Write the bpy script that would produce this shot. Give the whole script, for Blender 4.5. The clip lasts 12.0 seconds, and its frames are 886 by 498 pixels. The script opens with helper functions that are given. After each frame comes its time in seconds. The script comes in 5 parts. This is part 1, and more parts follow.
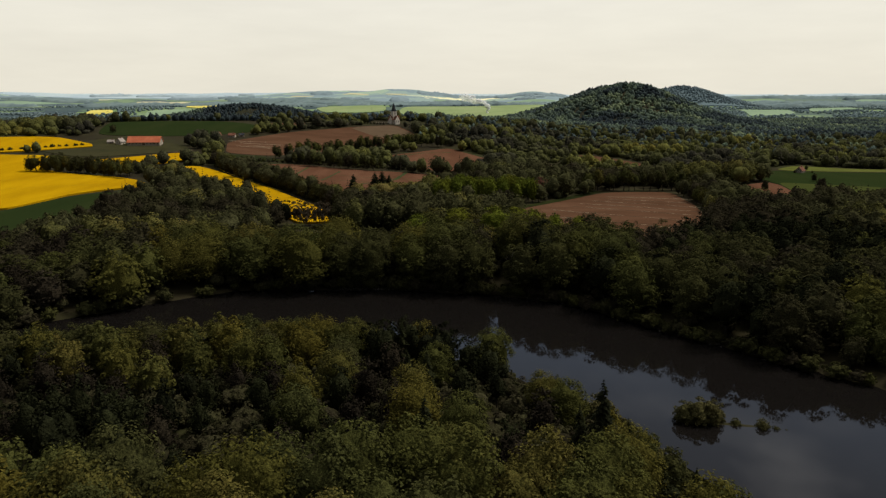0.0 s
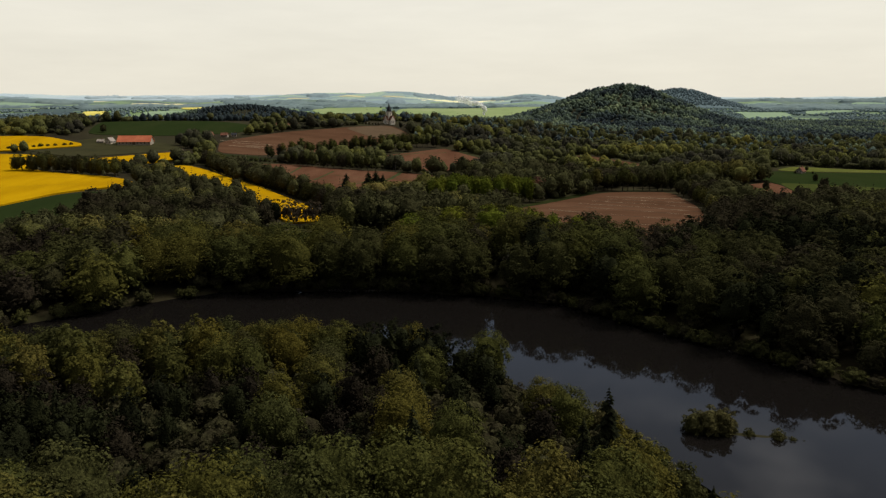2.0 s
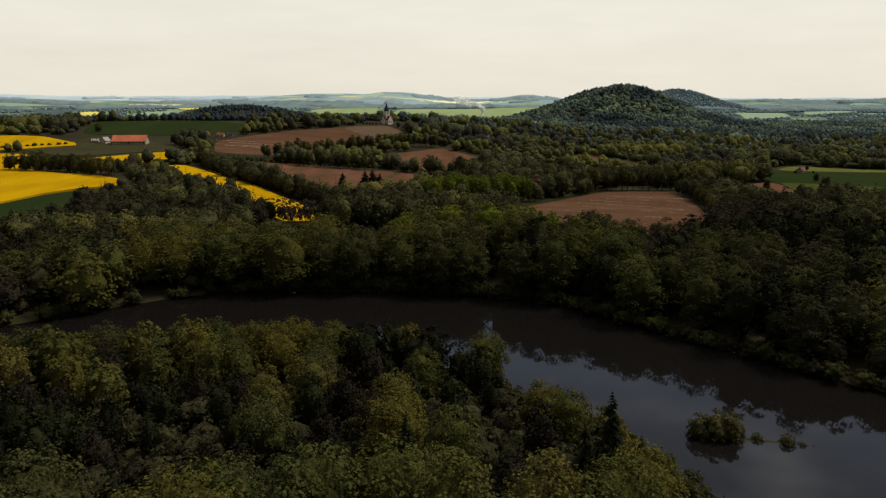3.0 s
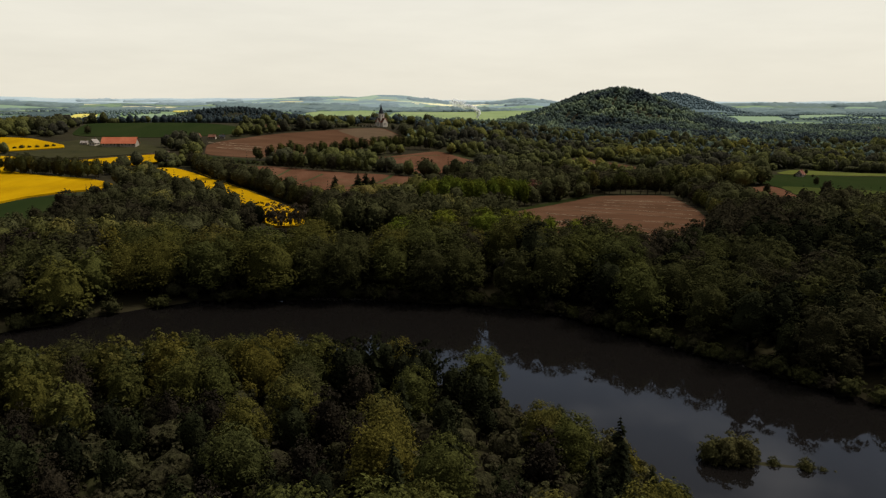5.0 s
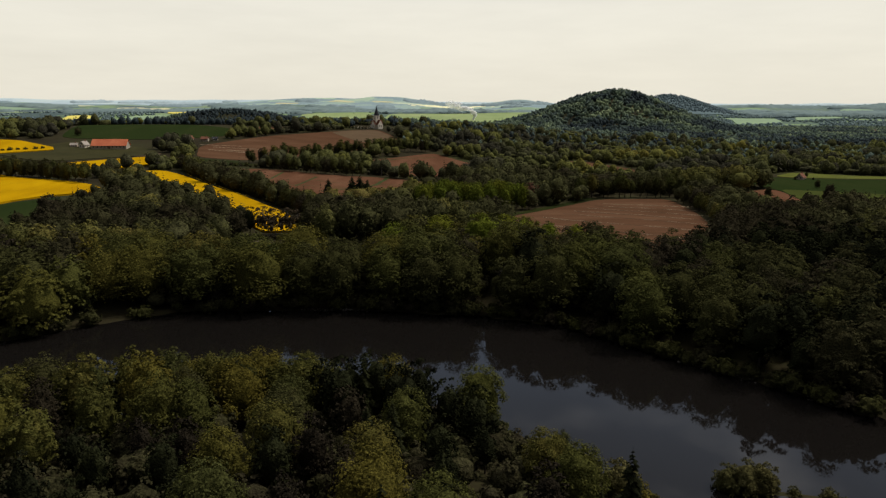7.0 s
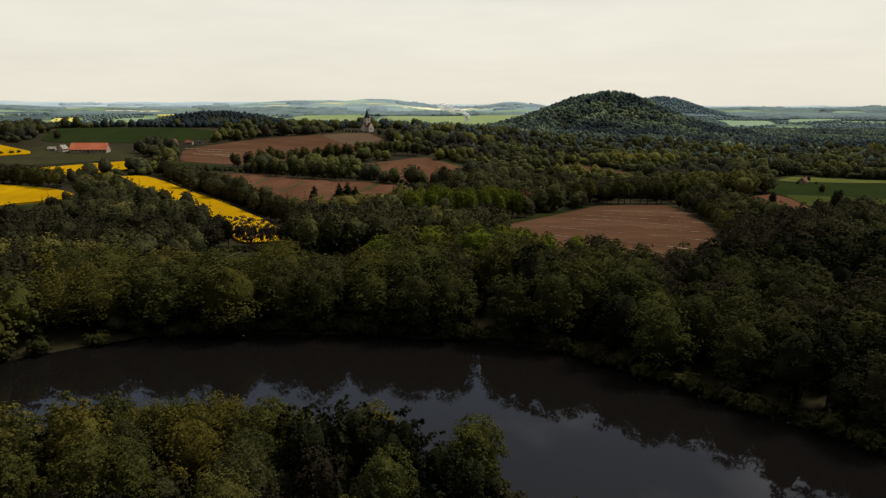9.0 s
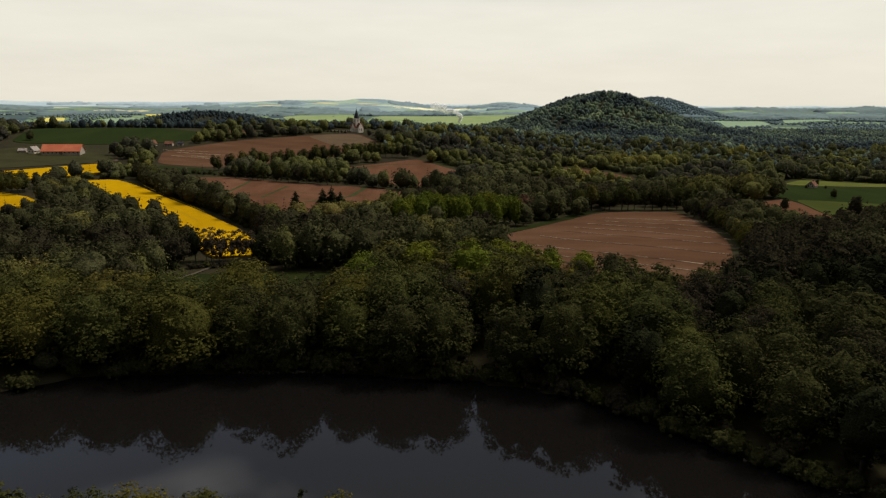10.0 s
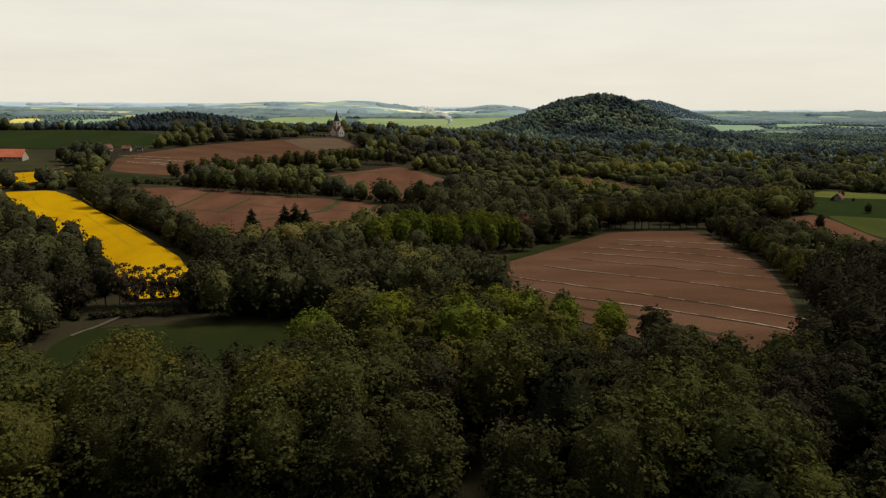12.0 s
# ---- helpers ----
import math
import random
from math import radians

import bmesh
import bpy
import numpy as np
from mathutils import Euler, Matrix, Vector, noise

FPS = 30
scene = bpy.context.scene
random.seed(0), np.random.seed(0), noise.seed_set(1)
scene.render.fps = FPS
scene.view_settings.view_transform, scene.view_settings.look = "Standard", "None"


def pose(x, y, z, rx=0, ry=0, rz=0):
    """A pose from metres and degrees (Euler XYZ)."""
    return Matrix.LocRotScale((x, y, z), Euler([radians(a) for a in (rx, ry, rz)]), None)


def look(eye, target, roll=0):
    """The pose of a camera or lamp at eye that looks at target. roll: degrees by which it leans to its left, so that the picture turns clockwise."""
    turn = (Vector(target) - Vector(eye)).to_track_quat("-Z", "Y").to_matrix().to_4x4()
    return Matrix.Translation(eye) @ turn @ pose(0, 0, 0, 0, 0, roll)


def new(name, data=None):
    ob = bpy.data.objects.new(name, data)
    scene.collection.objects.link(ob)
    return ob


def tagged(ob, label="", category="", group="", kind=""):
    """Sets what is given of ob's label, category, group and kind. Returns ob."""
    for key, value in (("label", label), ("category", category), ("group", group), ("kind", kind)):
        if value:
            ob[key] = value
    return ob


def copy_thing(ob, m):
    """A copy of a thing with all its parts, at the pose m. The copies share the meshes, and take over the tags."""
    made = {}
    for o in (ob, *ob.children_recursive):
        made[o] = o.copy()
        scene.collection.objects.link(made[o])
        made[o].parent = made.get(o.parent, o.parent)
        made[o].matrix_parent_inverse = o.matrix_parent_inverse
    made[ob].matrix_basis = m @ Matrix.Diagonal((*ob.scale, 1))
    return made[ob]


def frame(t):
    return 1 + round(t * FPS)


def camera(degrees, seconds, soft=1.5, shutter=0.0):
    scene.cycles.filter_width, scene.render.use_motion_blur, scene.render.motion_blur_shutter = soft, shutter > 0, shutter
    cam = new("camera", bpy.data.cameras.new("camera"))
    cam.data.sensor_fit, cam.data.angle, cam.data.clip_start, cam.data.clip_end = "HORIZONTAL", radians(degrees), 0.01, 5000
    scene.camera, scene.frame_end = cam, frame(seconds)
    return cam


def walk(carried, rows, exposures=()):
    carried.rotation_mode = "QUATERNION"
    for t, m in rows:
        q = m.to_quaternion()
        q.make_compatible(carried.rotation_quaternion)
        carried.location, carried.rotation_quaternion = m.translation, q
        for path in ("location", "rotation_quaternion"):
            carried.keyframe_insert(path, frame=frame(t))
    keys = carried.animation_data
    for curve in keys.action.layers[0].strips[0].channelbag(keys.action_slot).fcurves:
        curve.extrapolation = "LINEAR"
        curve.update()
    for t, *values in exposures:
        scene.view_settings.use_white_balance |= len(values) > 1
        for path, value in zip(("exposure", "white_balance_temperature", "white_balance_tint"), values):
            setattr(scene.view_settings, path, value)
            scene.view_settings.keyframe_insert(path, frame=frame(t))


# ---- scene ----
cam = camera(69.0, 12.0, soft=1.3)
METRES, EYE, TILT, LEAN, TURN = 137.0, 70.0, -13.4, 0.0, 0.0
ROWS = [
    (0.0, 0.0, 0.0, 0.0, -0.0, 0.0, -0.0),
    (0.5, 0.0018, 0.0175, -0.002, -0.07, 0.06, -0.01),
    (1.0, 0.0035, 0.0365, -0.0042, -0.16, 0.12, -0.03),
    (1.5, 0.0052, 0.054, -0.0061, -0.23, 0.17, -0.04),
    (2.0, 0.0071, 0.073, -0.0083, -0.31, 0.24, -0.03),
    (2.5, 0.0087, 0.0908, -0.0103, -0.39, 0.28, -0.02),
    (3.0, 0.0106, 0.1093, -0.0125, -0.46, 0.33, -0.02),
    (5.0, 0.0154, 0.1767, -0.003, -0.85, 0.59, -0.04),
    (5.5, 0.0162, 0.192, 0.0006, -0.93, 0.63, -0.04),
    (6.0, 0.0169, 0.2087, 0.0045, -1.02, 0.67, -0.05),
    (6.5, 0.0175, 0.2243, 0.0082, -1.11, 0.7, -0.04),
    (7.0, 0.0184, 0.2408, 0.0122, -1.18, 0.74, -0.01),
    (7.6, 0.01943, 0.2606, 0.01694, -1.269, 0.7673, 0.01297),
    (8.1, 0.02037, 0.2785, 0.02122, -1.349, 0.7919, 0.03374),
    (8.4, 0.02105, 0.2915, 0.02433, -1.408, 0.8099, 0.04883),
    (8.6, 0.02204, 0.3105, 0.02888, -1.493, 0.836, 0.07087),
    (8.8, 0.02371, 0.3425, 0.03654, -1.637, 0.8801, 0.108),
    (9.0, 0.0256, 0.3787, 0.0452, -1.8, 0.93, 0.15),
    (9.5, 0.0311, 0.4755, 0.0674, -2.14, 0.95, 0.23),
    (10.0, 0.0378, 0.5749, 0.0908, -2.41, 0.94, 0.21),
    (10.5, 0.0465, 0.6764, 0.1149, -2.67, 0.94, 0.19),
    (11.0, 0.0558, 0.7787, 0.1391, -2.94, 0.95, 0.15),
    (11.5, 0.064, 0.8768, 0.1617, -3.2, 1.03, 0.13),
    (12.0, 0.0709, 0.9741, 0.1844, -3.38, 1.14, 0.19),
]
walk(cam, [(t, pose(0, 0, EYE, TILT, LEAN, TURN) @ pose(METRES * x, METRES * y, METRES * z, 90 + pitch, roll, yaw)) for t, x, y, z, yaw, pitch, roll in ROWS])
from mathutils.geometry import tessellate_polygon

# ---- light ----
SUN_AZ, SUN_EL = radians(64), radians(54)      # azimuth clockwise from +y
world = bpy.data.worlds.new("overcast_sky")
scene.world = world
world.use_nodes = True
wn, wl = world.node_tree.nodes, world.node_tree.links
wn.clear()


def wnode(kind, **inputs):
    n = wn.new(kind)
    for k, v in inputs.items():
        n.inputs[k].default_value = v
    return n


w_out = wnode("ShaderNodeOutputWorld")
w_bg = wnode("ShaderNodeBackground", Strength=1.0)
w_sky = wnode("ShaderNodeTexSky")
w_sky.sky_type, w_sky.sun_disc = "NISHITA", False
w_sky.sun_elevation, w_sky.sun_rotation = SUN_EL, SUN_AZ
w_sky.dust_density = 4.0
w_skymul = wnode("ShaderNodeMixRGB", Fac=1.0, Color2=(0.1, 0.1, 0.1, 1))
w_skymul.blend_type = "MULTIPLY"
w_co = wnode("ShaderNodeTexCoord")
w_sep = wnode("ShaderNodeSeparateXYZ")
w_ramp = wnode("ShaderNodeValToRGB")
ramp = w_ramp.color_ramp
ramp.elements[0].position, ramp.elements[0].color = 0.0, (0.87, 0.825, 0.70, 1)
ramp.elements[1].position, ramp.elements[1].color = 1.0, (0.62, 0.63, 0.63, 1)
for p, c in ((0.03, (0.88, 0.835, 0.71, 1)), (0.14, (0.89, 0.855, 0.745, 1)), (0.30, (0.30, 0.39, 0.54, 1)), (0.5, (0.34, 0.385, 0.47, 1)), (0.7, (0.52, 0.54, 0.56, 1))):
    e = ramp.elements.new(p)
    e.color = c
w_map = wnode("ShaderNodeMapping", Scale=(1.0, 1.0, 3.2))
w_noise = wnode("ShaderNodeTexNoise", Scale=2.6, Detail=7.0, Roughness=0.55)
w_cl = wnode("ShaderNodeValToRGB")
w_cl.color_ramp.elements[0].position, w_cl.color_ramp.elements[1].position = 0.50, 0.66
w_high = wnode("ShaderNodeMapRange")
w_high.inputs["From Min"].default_value, w_high.inputs["From Max"].default_value = 0.36, 0.66
w_mul = wnode("ShaderNodeMath")
w_mul.operation = "MULTIPLY"
w_cloud = wnode("ShaderNodeMixRGB", Color2=(1.9, 1.85, 1.8, 1))
w_mix = wnode("ShaderNodeMixRGB", Fac=0.06)
wl.new(w_co.outputs["Generated"], w_sep.inputs[0])
wl.new(w_sep.outputs["Z"], w_ramp.inputs["Fac"])
wl.new(w_co.outputs["Generated"], w_map.inputs["Vector"])
wl.new(w_map.outputs["Vector"], w_noise.inputs["Vector"])
wl.new(w_noise.outputs["Fac"], w_cl.inputs["Fac"])
wl.new(w_sep.outputs["Z"], w_high.inputs["Value"])
wl.new(w_cl.outputs["Color"], w_mul.inputs[0])
wl.new(w_high.outputs["Result"], w_mul.inputs[1])
wl.new(w_mul.outputs[0], w_cloud.inputs["Fac"])
wl.new(w_ramp.outputs["Color"], w_cloud.inputs["Color1"])
# faint bands in the low cloud
w_map2 = wnode("ShaderNodeMapping", Scale=(1.5, 1.5, 9.0))
w_band = wnode("ShaderNodeTexNoise", Scale=3.0, Detail=5.0, Roughness=0.6)
w_faint = wnode("ShaderNodeMapRange")
for k, v in (("From Min", 0.3), ("From Max", 0.7), ("To Min", 0.945), ("To Max", 1.02)):
    w_faint.inputs[k].default_value = v
w_tone = wnode("ShaderNodeVectorMath")
w_tone.operation = "SCALE"
wl.new(w_co.outputs["Generated"], w_map2.inputs["Vector"])
wl.new(w_map2.outputs["Vector"], w_band.inputs["Vector"])
wl.new(w_band.outputs["Fac"], w_faint.inputs["Value"])
wl.new(w_cloud.outputs["Color"], w_tone.inputs[0])
wl.new(w_faint.outputs["Result"], w_tone.inputs["Scale"])
wl.new(w_sky.outputs["Color"], w_skymul.inputs["Color1"])
wl.new(w_tone.outputs["Vector"], w_mix.inputs["Color1"])
wl.new(w_skymul.outputs["Color"], w_mix.inputs["Color2"])
# cloud brighter ahead; unseen sky behind is dimmed to shade sides facing the camera
w_dot = wnode("ShaderNodeVectorMath")
w_dot.operation = "DOT_PRODUCT"
w_dot.inputs[1].default_value = (math.sin(SUN_AZ / 3), math.cos(SUN_AZ / 3), 0)
w_side = wnode("ShaderNodeMapRange")
w_side.interpolation_type = "SMOOTHSTEP"
for k, v in (("From Min", -0.85), ("From Max", 0.15), ("To Min", 0.13), ("To Max", 1.0)):
    w_side.inputs[k].default_value = v
wl.new(w_co.outputs["Generated"], w_dot.inputs[0])
wl.new(w_dot.outputs["Value"], w_side.inputs["Value"])
wl.new(w_side.outputs["Result"], w_bg.inputs["Strength"])
wl.new(w_mix.outputs["Color"], w_bg.inputs["Color"])
wl.new(w_bg.outputs["Background"], w_out.inputs["Surface"])

sun = new("sun", bpy.data.lights.new("sun", "SUN"))
sun.data.energy, sun.data.angle, sun.data.color = 2.7, radians(10), (1.0, 0.94, 0.84)
sun_way = Vector((math.sin(SUN_AZ) * math.cos(SUN_EL), math.cos(SUN_AZ) * math.cos(SUN_EL), math.sin(SUN_EL)))
sun.matrix_world = look(sun_way * 500, (0, 0, 0))


# ---- materials ----
def material(name, rough=0.8, spec=0.3):
    m = bpy.data.materials.new(name)
    m.use_nodes = True
    b = m.node_tree.nodes["Principled BSDF"]
    b.inputs["Roughness"].default_value = rough
    b.inputs["Specular IOR Level"].default_value = spec
    return m, m.node_tree.nodes, m.node_tree.links, b


def ramp_node(n, stops):
    r = n.new("ShaderNodeValToRGB")
    el = r.color_ramp.elements
    el[0].position, el[0].color = stops[0][0], (*stops[0][1], 1)
    el[1].position, el[1].color = stops[-1][0], (*stops[-1][1], 1)
    for p, c in stops[1:-1]:
        el.new(p).color = (*c, 1)
    return r


def noise_node(n, l, scale, detail=4.0, rough=0.6, stretch=None, turn=0.0):
    """Noise on the place in the world, in waves per metre."""
    geo = n.new("ShaderNodeNewGeometry")
    t = n.new("ShaderNodeTexNoise")
    t.inputs["Scale"].default_value, t.inputs["Detail"].default_value, t.inputs["Roughness"].default_value = scale, detail, rough
    mp = n.new("ShaderNodeMapping")
    mp.inputs["Scale"].default_value = stretch or (1, 1, 1)
    mp.inputs["Rotation"].default_value = (0, 0, turn)
    l.new(geo.outputs["Position"], mp.inputs["Vector"])
    l.new(mp.outputs["Vector"], t.inputs["Vector"])
    return t


def surface(name, stops, scale, fine=3.0, rough=0.85, spec=0.02, bump=0.3, stretch=None, turn=0.0, fine_mix=0.35):
    """Two scales of variation: a large noise through the ramp, a fine one that shades it, and relief."""
    m, n, l, b = material(name, rough, spec)
    big = noise_node(n, l, scale, 5.0, 0.6, stretch, turn)
    small = noise_node(n, l, fine, 3.0, 0.7)
    add = n.new("ShaderNodeMix")
    add.inputs[0].default_value = fine_mix
    l.new(big.outputs["Fac"], add.inputs[2])
    l.new(small.outputs["Fac"], add.inputs[3])
    r = ramp_node(n, stops)
    l.new(add.outputs[0], r.inputs["Fac"])
    l.new(r.outputs["Color"], b.inputs["Base Color"])
    if bump:
        bp = n.new("ShaderNodeBump")
        bp.inputs["Strength"].default_value, bp.inputs["Distance"].default_value = bump, 0.3
        l.new(small.outputs["Fac"], bp.inputs["Height"])
        l.new(bp.outputs["Normal"], b.inputs["Normal"])
    return m


def foliage(name, stops, per_object=True, glow=0.2, vary=0.15, grain=2.4):
    """Leaves: hue by tree, tone by clumps, painted shade between single sprays, thin enough to let some light through.
    grain: sprays per metre.
    """
    m, n, l, b = material(name, 0.75, 0.0)
    if per_object:
        src = n.new("ShaderNodeObjectInfo").outputs["Random"]
    else:
        at = n.new("ShaderNodeAttribute")
        at.attribute_name = "tint"
        src = at.outputs["Fac"]
    clump = noise_node(n, l, 0.55, 3.0, 0.7)
    mx = n.new("ShaderNodeMix")
    mx.inputs[0].default_value = 0.30
    l.new(src, mx.inputs[2])
    l.new(clump.outputs["Fac"], mx.inputs[3])
    r = ramp_node(n, stops)
    l.new(mx.outputs[0], r.inputs["Fac"])
    isl = n.new("ShaderNodeNewGeometry")
    var = n.new("ShaderNodeHueSaturation")
    vr = n.new("ShaderNodeMapRange")
    vr.inputs["To Min"].default_value, vr.inputs["To Max"].default_value = 1 - vary, 1 + vary
    l.new(isl.outputs["Random Per Island"], vr.inputs["Value"])
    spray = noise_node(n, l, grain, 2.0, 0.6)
    # noise paints the dark shade between leaf sprays into the colour
    gap_shade = n.new("ShaderNodeMapRange")
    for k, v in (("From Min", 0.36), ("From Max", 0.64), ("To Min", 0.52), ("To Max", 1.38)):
        gap_shade.inputs[k].default_value = v
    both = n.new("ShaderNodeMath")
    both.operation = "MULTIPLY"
    l.new(spray.outputs["Fac"], gap_shade.inputs["Value"])
    l.new(gap_shade.outputs["Result"], both.inputs[0])
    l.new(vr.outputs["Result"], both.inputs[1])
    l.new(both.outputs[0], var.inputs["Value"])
    relief = n.new("ShaderNodeBump")
    relief.inputs["Strength"].default_value, relief.inputs["Distance"].default_value = 1.0, 1.0 / grain
    l.new(spray.outputs["Fac"], relief.inputs["Height"])
    l.new(relief.outputs["Normal"], b.inputs["Normal"])
    l.new(r.outputs["Color"], var.inputs["Color"])
    l.new(var.outputs["Color"], b.inputs["Base Color"])
    if glow:
        tr = n.new("ShaderNodeBsdfTranslucent")
        ms = n.new("ShaderNodeMixShader")
        ms.inputs[0].default_value = glow
        out = n["Material Output"]
        l.new(var.outputs["Color"], tr.inputs["Color"])
        l.new(b.outputs["BSDF"], ms.inputs[1])
        l.new(tr.outputs["BSDF"], ms.inputs[2])
        l.new(ms.outputs["Shader"], out.inputs["Surface"])
    return m


# near leaves kept darker, far woods lighter: cloud shadow set into the colours
DARK, MID, FRESH, YELLOW = (0.0336, 0.0264, 0.0189), (0.0489, 0.0447, 0.0181), (0.0670, 0.0678, 0.0181), (0.1159, 0.0893, 0.0225)
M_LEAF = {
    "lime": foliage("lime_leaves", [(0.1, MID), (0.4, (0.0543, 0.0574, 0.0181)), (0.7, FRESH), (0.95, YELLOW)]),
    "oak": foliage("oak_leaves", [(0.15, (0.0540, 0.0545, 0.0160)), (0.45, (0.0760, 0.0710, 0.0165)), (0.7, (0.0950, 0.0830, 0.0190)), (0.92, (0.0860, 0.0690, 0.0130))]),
    # DARK puts the shade's warm brown tone into the alder leaf colour
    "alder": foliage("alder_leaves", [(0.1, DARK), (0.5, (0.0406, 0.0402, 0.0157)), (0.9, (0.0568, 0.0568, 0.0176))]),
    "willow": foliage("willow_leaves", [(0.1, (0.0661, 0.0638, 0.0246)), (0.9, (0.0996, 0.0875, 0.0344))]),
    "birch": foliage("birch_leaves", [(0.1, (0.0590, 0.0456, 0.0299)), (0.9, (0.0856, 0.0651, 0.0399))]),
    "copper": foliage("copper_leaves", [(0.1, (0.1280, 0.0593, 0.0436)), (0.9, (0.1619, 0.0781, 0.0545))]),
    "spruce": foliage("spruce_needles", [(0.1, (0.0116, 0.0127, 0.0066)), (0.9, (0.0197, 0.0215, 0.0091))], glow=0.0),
    # dark brown leaf colour stands in for shade among the trees
    "late": foliage("shade_brown_leaves", [(0.1, (0.017, 0.014, 0.010)), (0.9, (0.026, 0.021, 0.013))], glow=0.0),
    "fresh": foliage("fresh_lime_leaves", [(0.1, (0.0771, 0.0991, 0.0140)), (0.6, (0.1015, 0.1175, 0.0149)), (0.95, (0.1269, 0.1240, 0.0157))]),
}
# first stop: the warm brown of shade, painted into low-tint leaves
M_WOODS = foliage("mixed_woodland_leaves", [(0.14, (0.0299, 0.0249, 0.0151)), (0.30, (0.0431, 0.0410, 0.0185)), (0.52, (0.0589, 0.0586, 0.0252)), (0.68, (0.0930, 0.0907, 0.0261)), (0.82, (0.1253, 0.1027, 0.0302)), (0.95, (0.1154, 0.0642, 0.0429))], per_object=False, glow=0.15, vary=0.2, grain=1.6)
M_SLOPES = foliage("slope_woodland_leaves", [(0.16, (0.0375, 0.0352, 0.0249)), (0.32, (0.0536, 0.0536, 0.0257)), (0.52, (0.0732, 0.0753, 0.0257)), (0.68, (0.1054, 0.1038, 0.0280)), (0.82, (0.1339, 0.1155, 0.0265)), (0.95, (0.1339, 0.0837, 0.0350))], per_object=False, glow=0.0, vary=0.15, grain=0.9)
# bluer, paler leaves for the hill and beyond: air haze painted into the colour
M_FARWOODS = foliage("haze_blue_woodland_leaves", [(0.16, (0.0316, 0.0407, 0.0456)), (0.32, (0.0595, 0.0794, 0.0730)), (0.54, (0.1042, 0.1354, 0.0894)), (0.72, (0.1860, 0.2225, 0.1231)), (0.9, (0.3069, 0.3144, 0.1824))], per_object=False, glow=0.0, vary=0.15, grain=0.9)
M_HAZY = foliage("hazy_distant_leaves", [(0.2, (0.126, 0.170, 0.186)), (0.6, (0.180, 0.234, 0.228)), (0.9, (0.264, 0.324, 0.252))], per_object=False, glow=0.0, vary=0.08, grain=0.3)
# ridge woods, one colour per ridge, with more haze painted in farther off
M_CANOPY = [surface(name, [(0.3, a), (0.7, b)], 0.012, 0.09, 0.95) for name, a, b in (("haze_pale_woods", (0.324, 0.402, 0.438), (0.384, 0.462, 0.480)), ("haze_blue_woods", (0.180, 0.238, 0.264), (0.246, 0.312, 0.318)), ("hazy_woods", (0.126, 0.174, 0.186), (0.192, 0.246, 0.228)))]
M_BARK = surface("grey_brown_bark", [(0.3, (0.028, 0.023, 0.018)), (0.7, (0.07, 0.058, 0.046))], 1.5, 9.0, 0.9)
M_PALEBARK = surface("pale_dead_wood", [(0.3, (0.09, 0.08, 0.068)), (0.7, (0.20, 0.18, 0.16))], 1.5, 9.0, 0.9)
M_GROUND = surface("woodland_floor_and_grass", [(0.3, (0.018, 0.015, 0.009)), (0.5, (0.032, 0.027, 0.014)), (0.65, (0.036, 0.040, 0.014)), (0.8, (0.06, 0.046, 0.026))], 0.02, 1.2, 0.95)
M_RAPE = surface("rapeseed_in_flower", [(0.3, (0.299, 0.159, 0.003)), (0.5, (0.431, 0.241, 0.003)), (0.7, (0.537, 0.323, 0.005))], 0.035, 1.6, 0.9, 0.0, 0.5, (1, 0.35, 1), 0.5)
M_SOIL = surface("ploughed_red_brown_soil", [(0.3, (0.072, 0.033, 0.018)), (0.5, (0.108, 0.051, 0.029)), (0.7, (0.149, 0.075, 0.044))], 0.05, 1.3, 0.95, 0.0, 0.5, (1, 0.3, 1), 0.3)
M_SOIL2 = surface("drilled_brown_soil", [(0.3, (0.061, 0.031, 0.017)), (0.5, (0.094, 0.048, 0.027)), (0.7, (0.131, 0.073, 0.042))], 0.045, 1.1, 0.95, 0.0, 0.5, (0.3, 1, 1), 0.2)
M_MEADOW = surface("meadow_grass", [(0.3, (0.012, 0.017, 0.005)), (0.5, (0.017, 0.022, 0.005)), (0.7, (0.029, 0.032, 0.008))], 0.05, 2.0, 0.9)
M_CROP = surface("young_green_crop", [(0.3, (0.015, 0.024, 0.008)), (0.5, (0.020, 0.030, 0.009)), (0.7, (0.031, 0.037, 0.013))], 0.03, 1.5, 0.95, 0.0, 0.3, (1, 0.25, 1), 0.8)
M_LAWN = surface("sunny_yellow_green_grass", [(0.3, (0.065, 0.075, 0.014)), (0.5, (0.09, 0.10, 0.018)), (0.7, (0.125, 0.122, 0.026))], 0.05, 2.0, 0.9)
# blue-grey sheet added under the far hill's trees, haze in its colour
M_HAZEFLOOR = surface("haze_tinted_wood_floor", [(0.3, (0.10, 0.14, 0.155)), (0.7, (0.15, 0.20, 0.205))], 0.02, 0.1, 0.95)
# distant pasture and rapeseed: sunlight and haze painted in as lighter colour
M_BRIGHT = surface("sunlit_haze_pasture", [(0.3, (0.1840, 0.2439, 0.1008)), (0.5, (0.2420, 0.3026, 0.1287)), (0.7, (0.2990, 0.3323, 0.1620))], 0.006, 0.05, 0.9)
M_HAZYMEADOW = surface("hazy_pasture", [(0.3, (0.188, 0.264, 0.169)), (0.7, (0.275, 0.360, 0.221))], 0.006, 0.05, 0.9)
M_PALEYEL = surface("haze_paled_rapeseed", [(0.3, (0.55, 0.46, 0.09)), (0.7, (0.72, 0.62, 0.16))], 0.01, 0.06, 0.9)
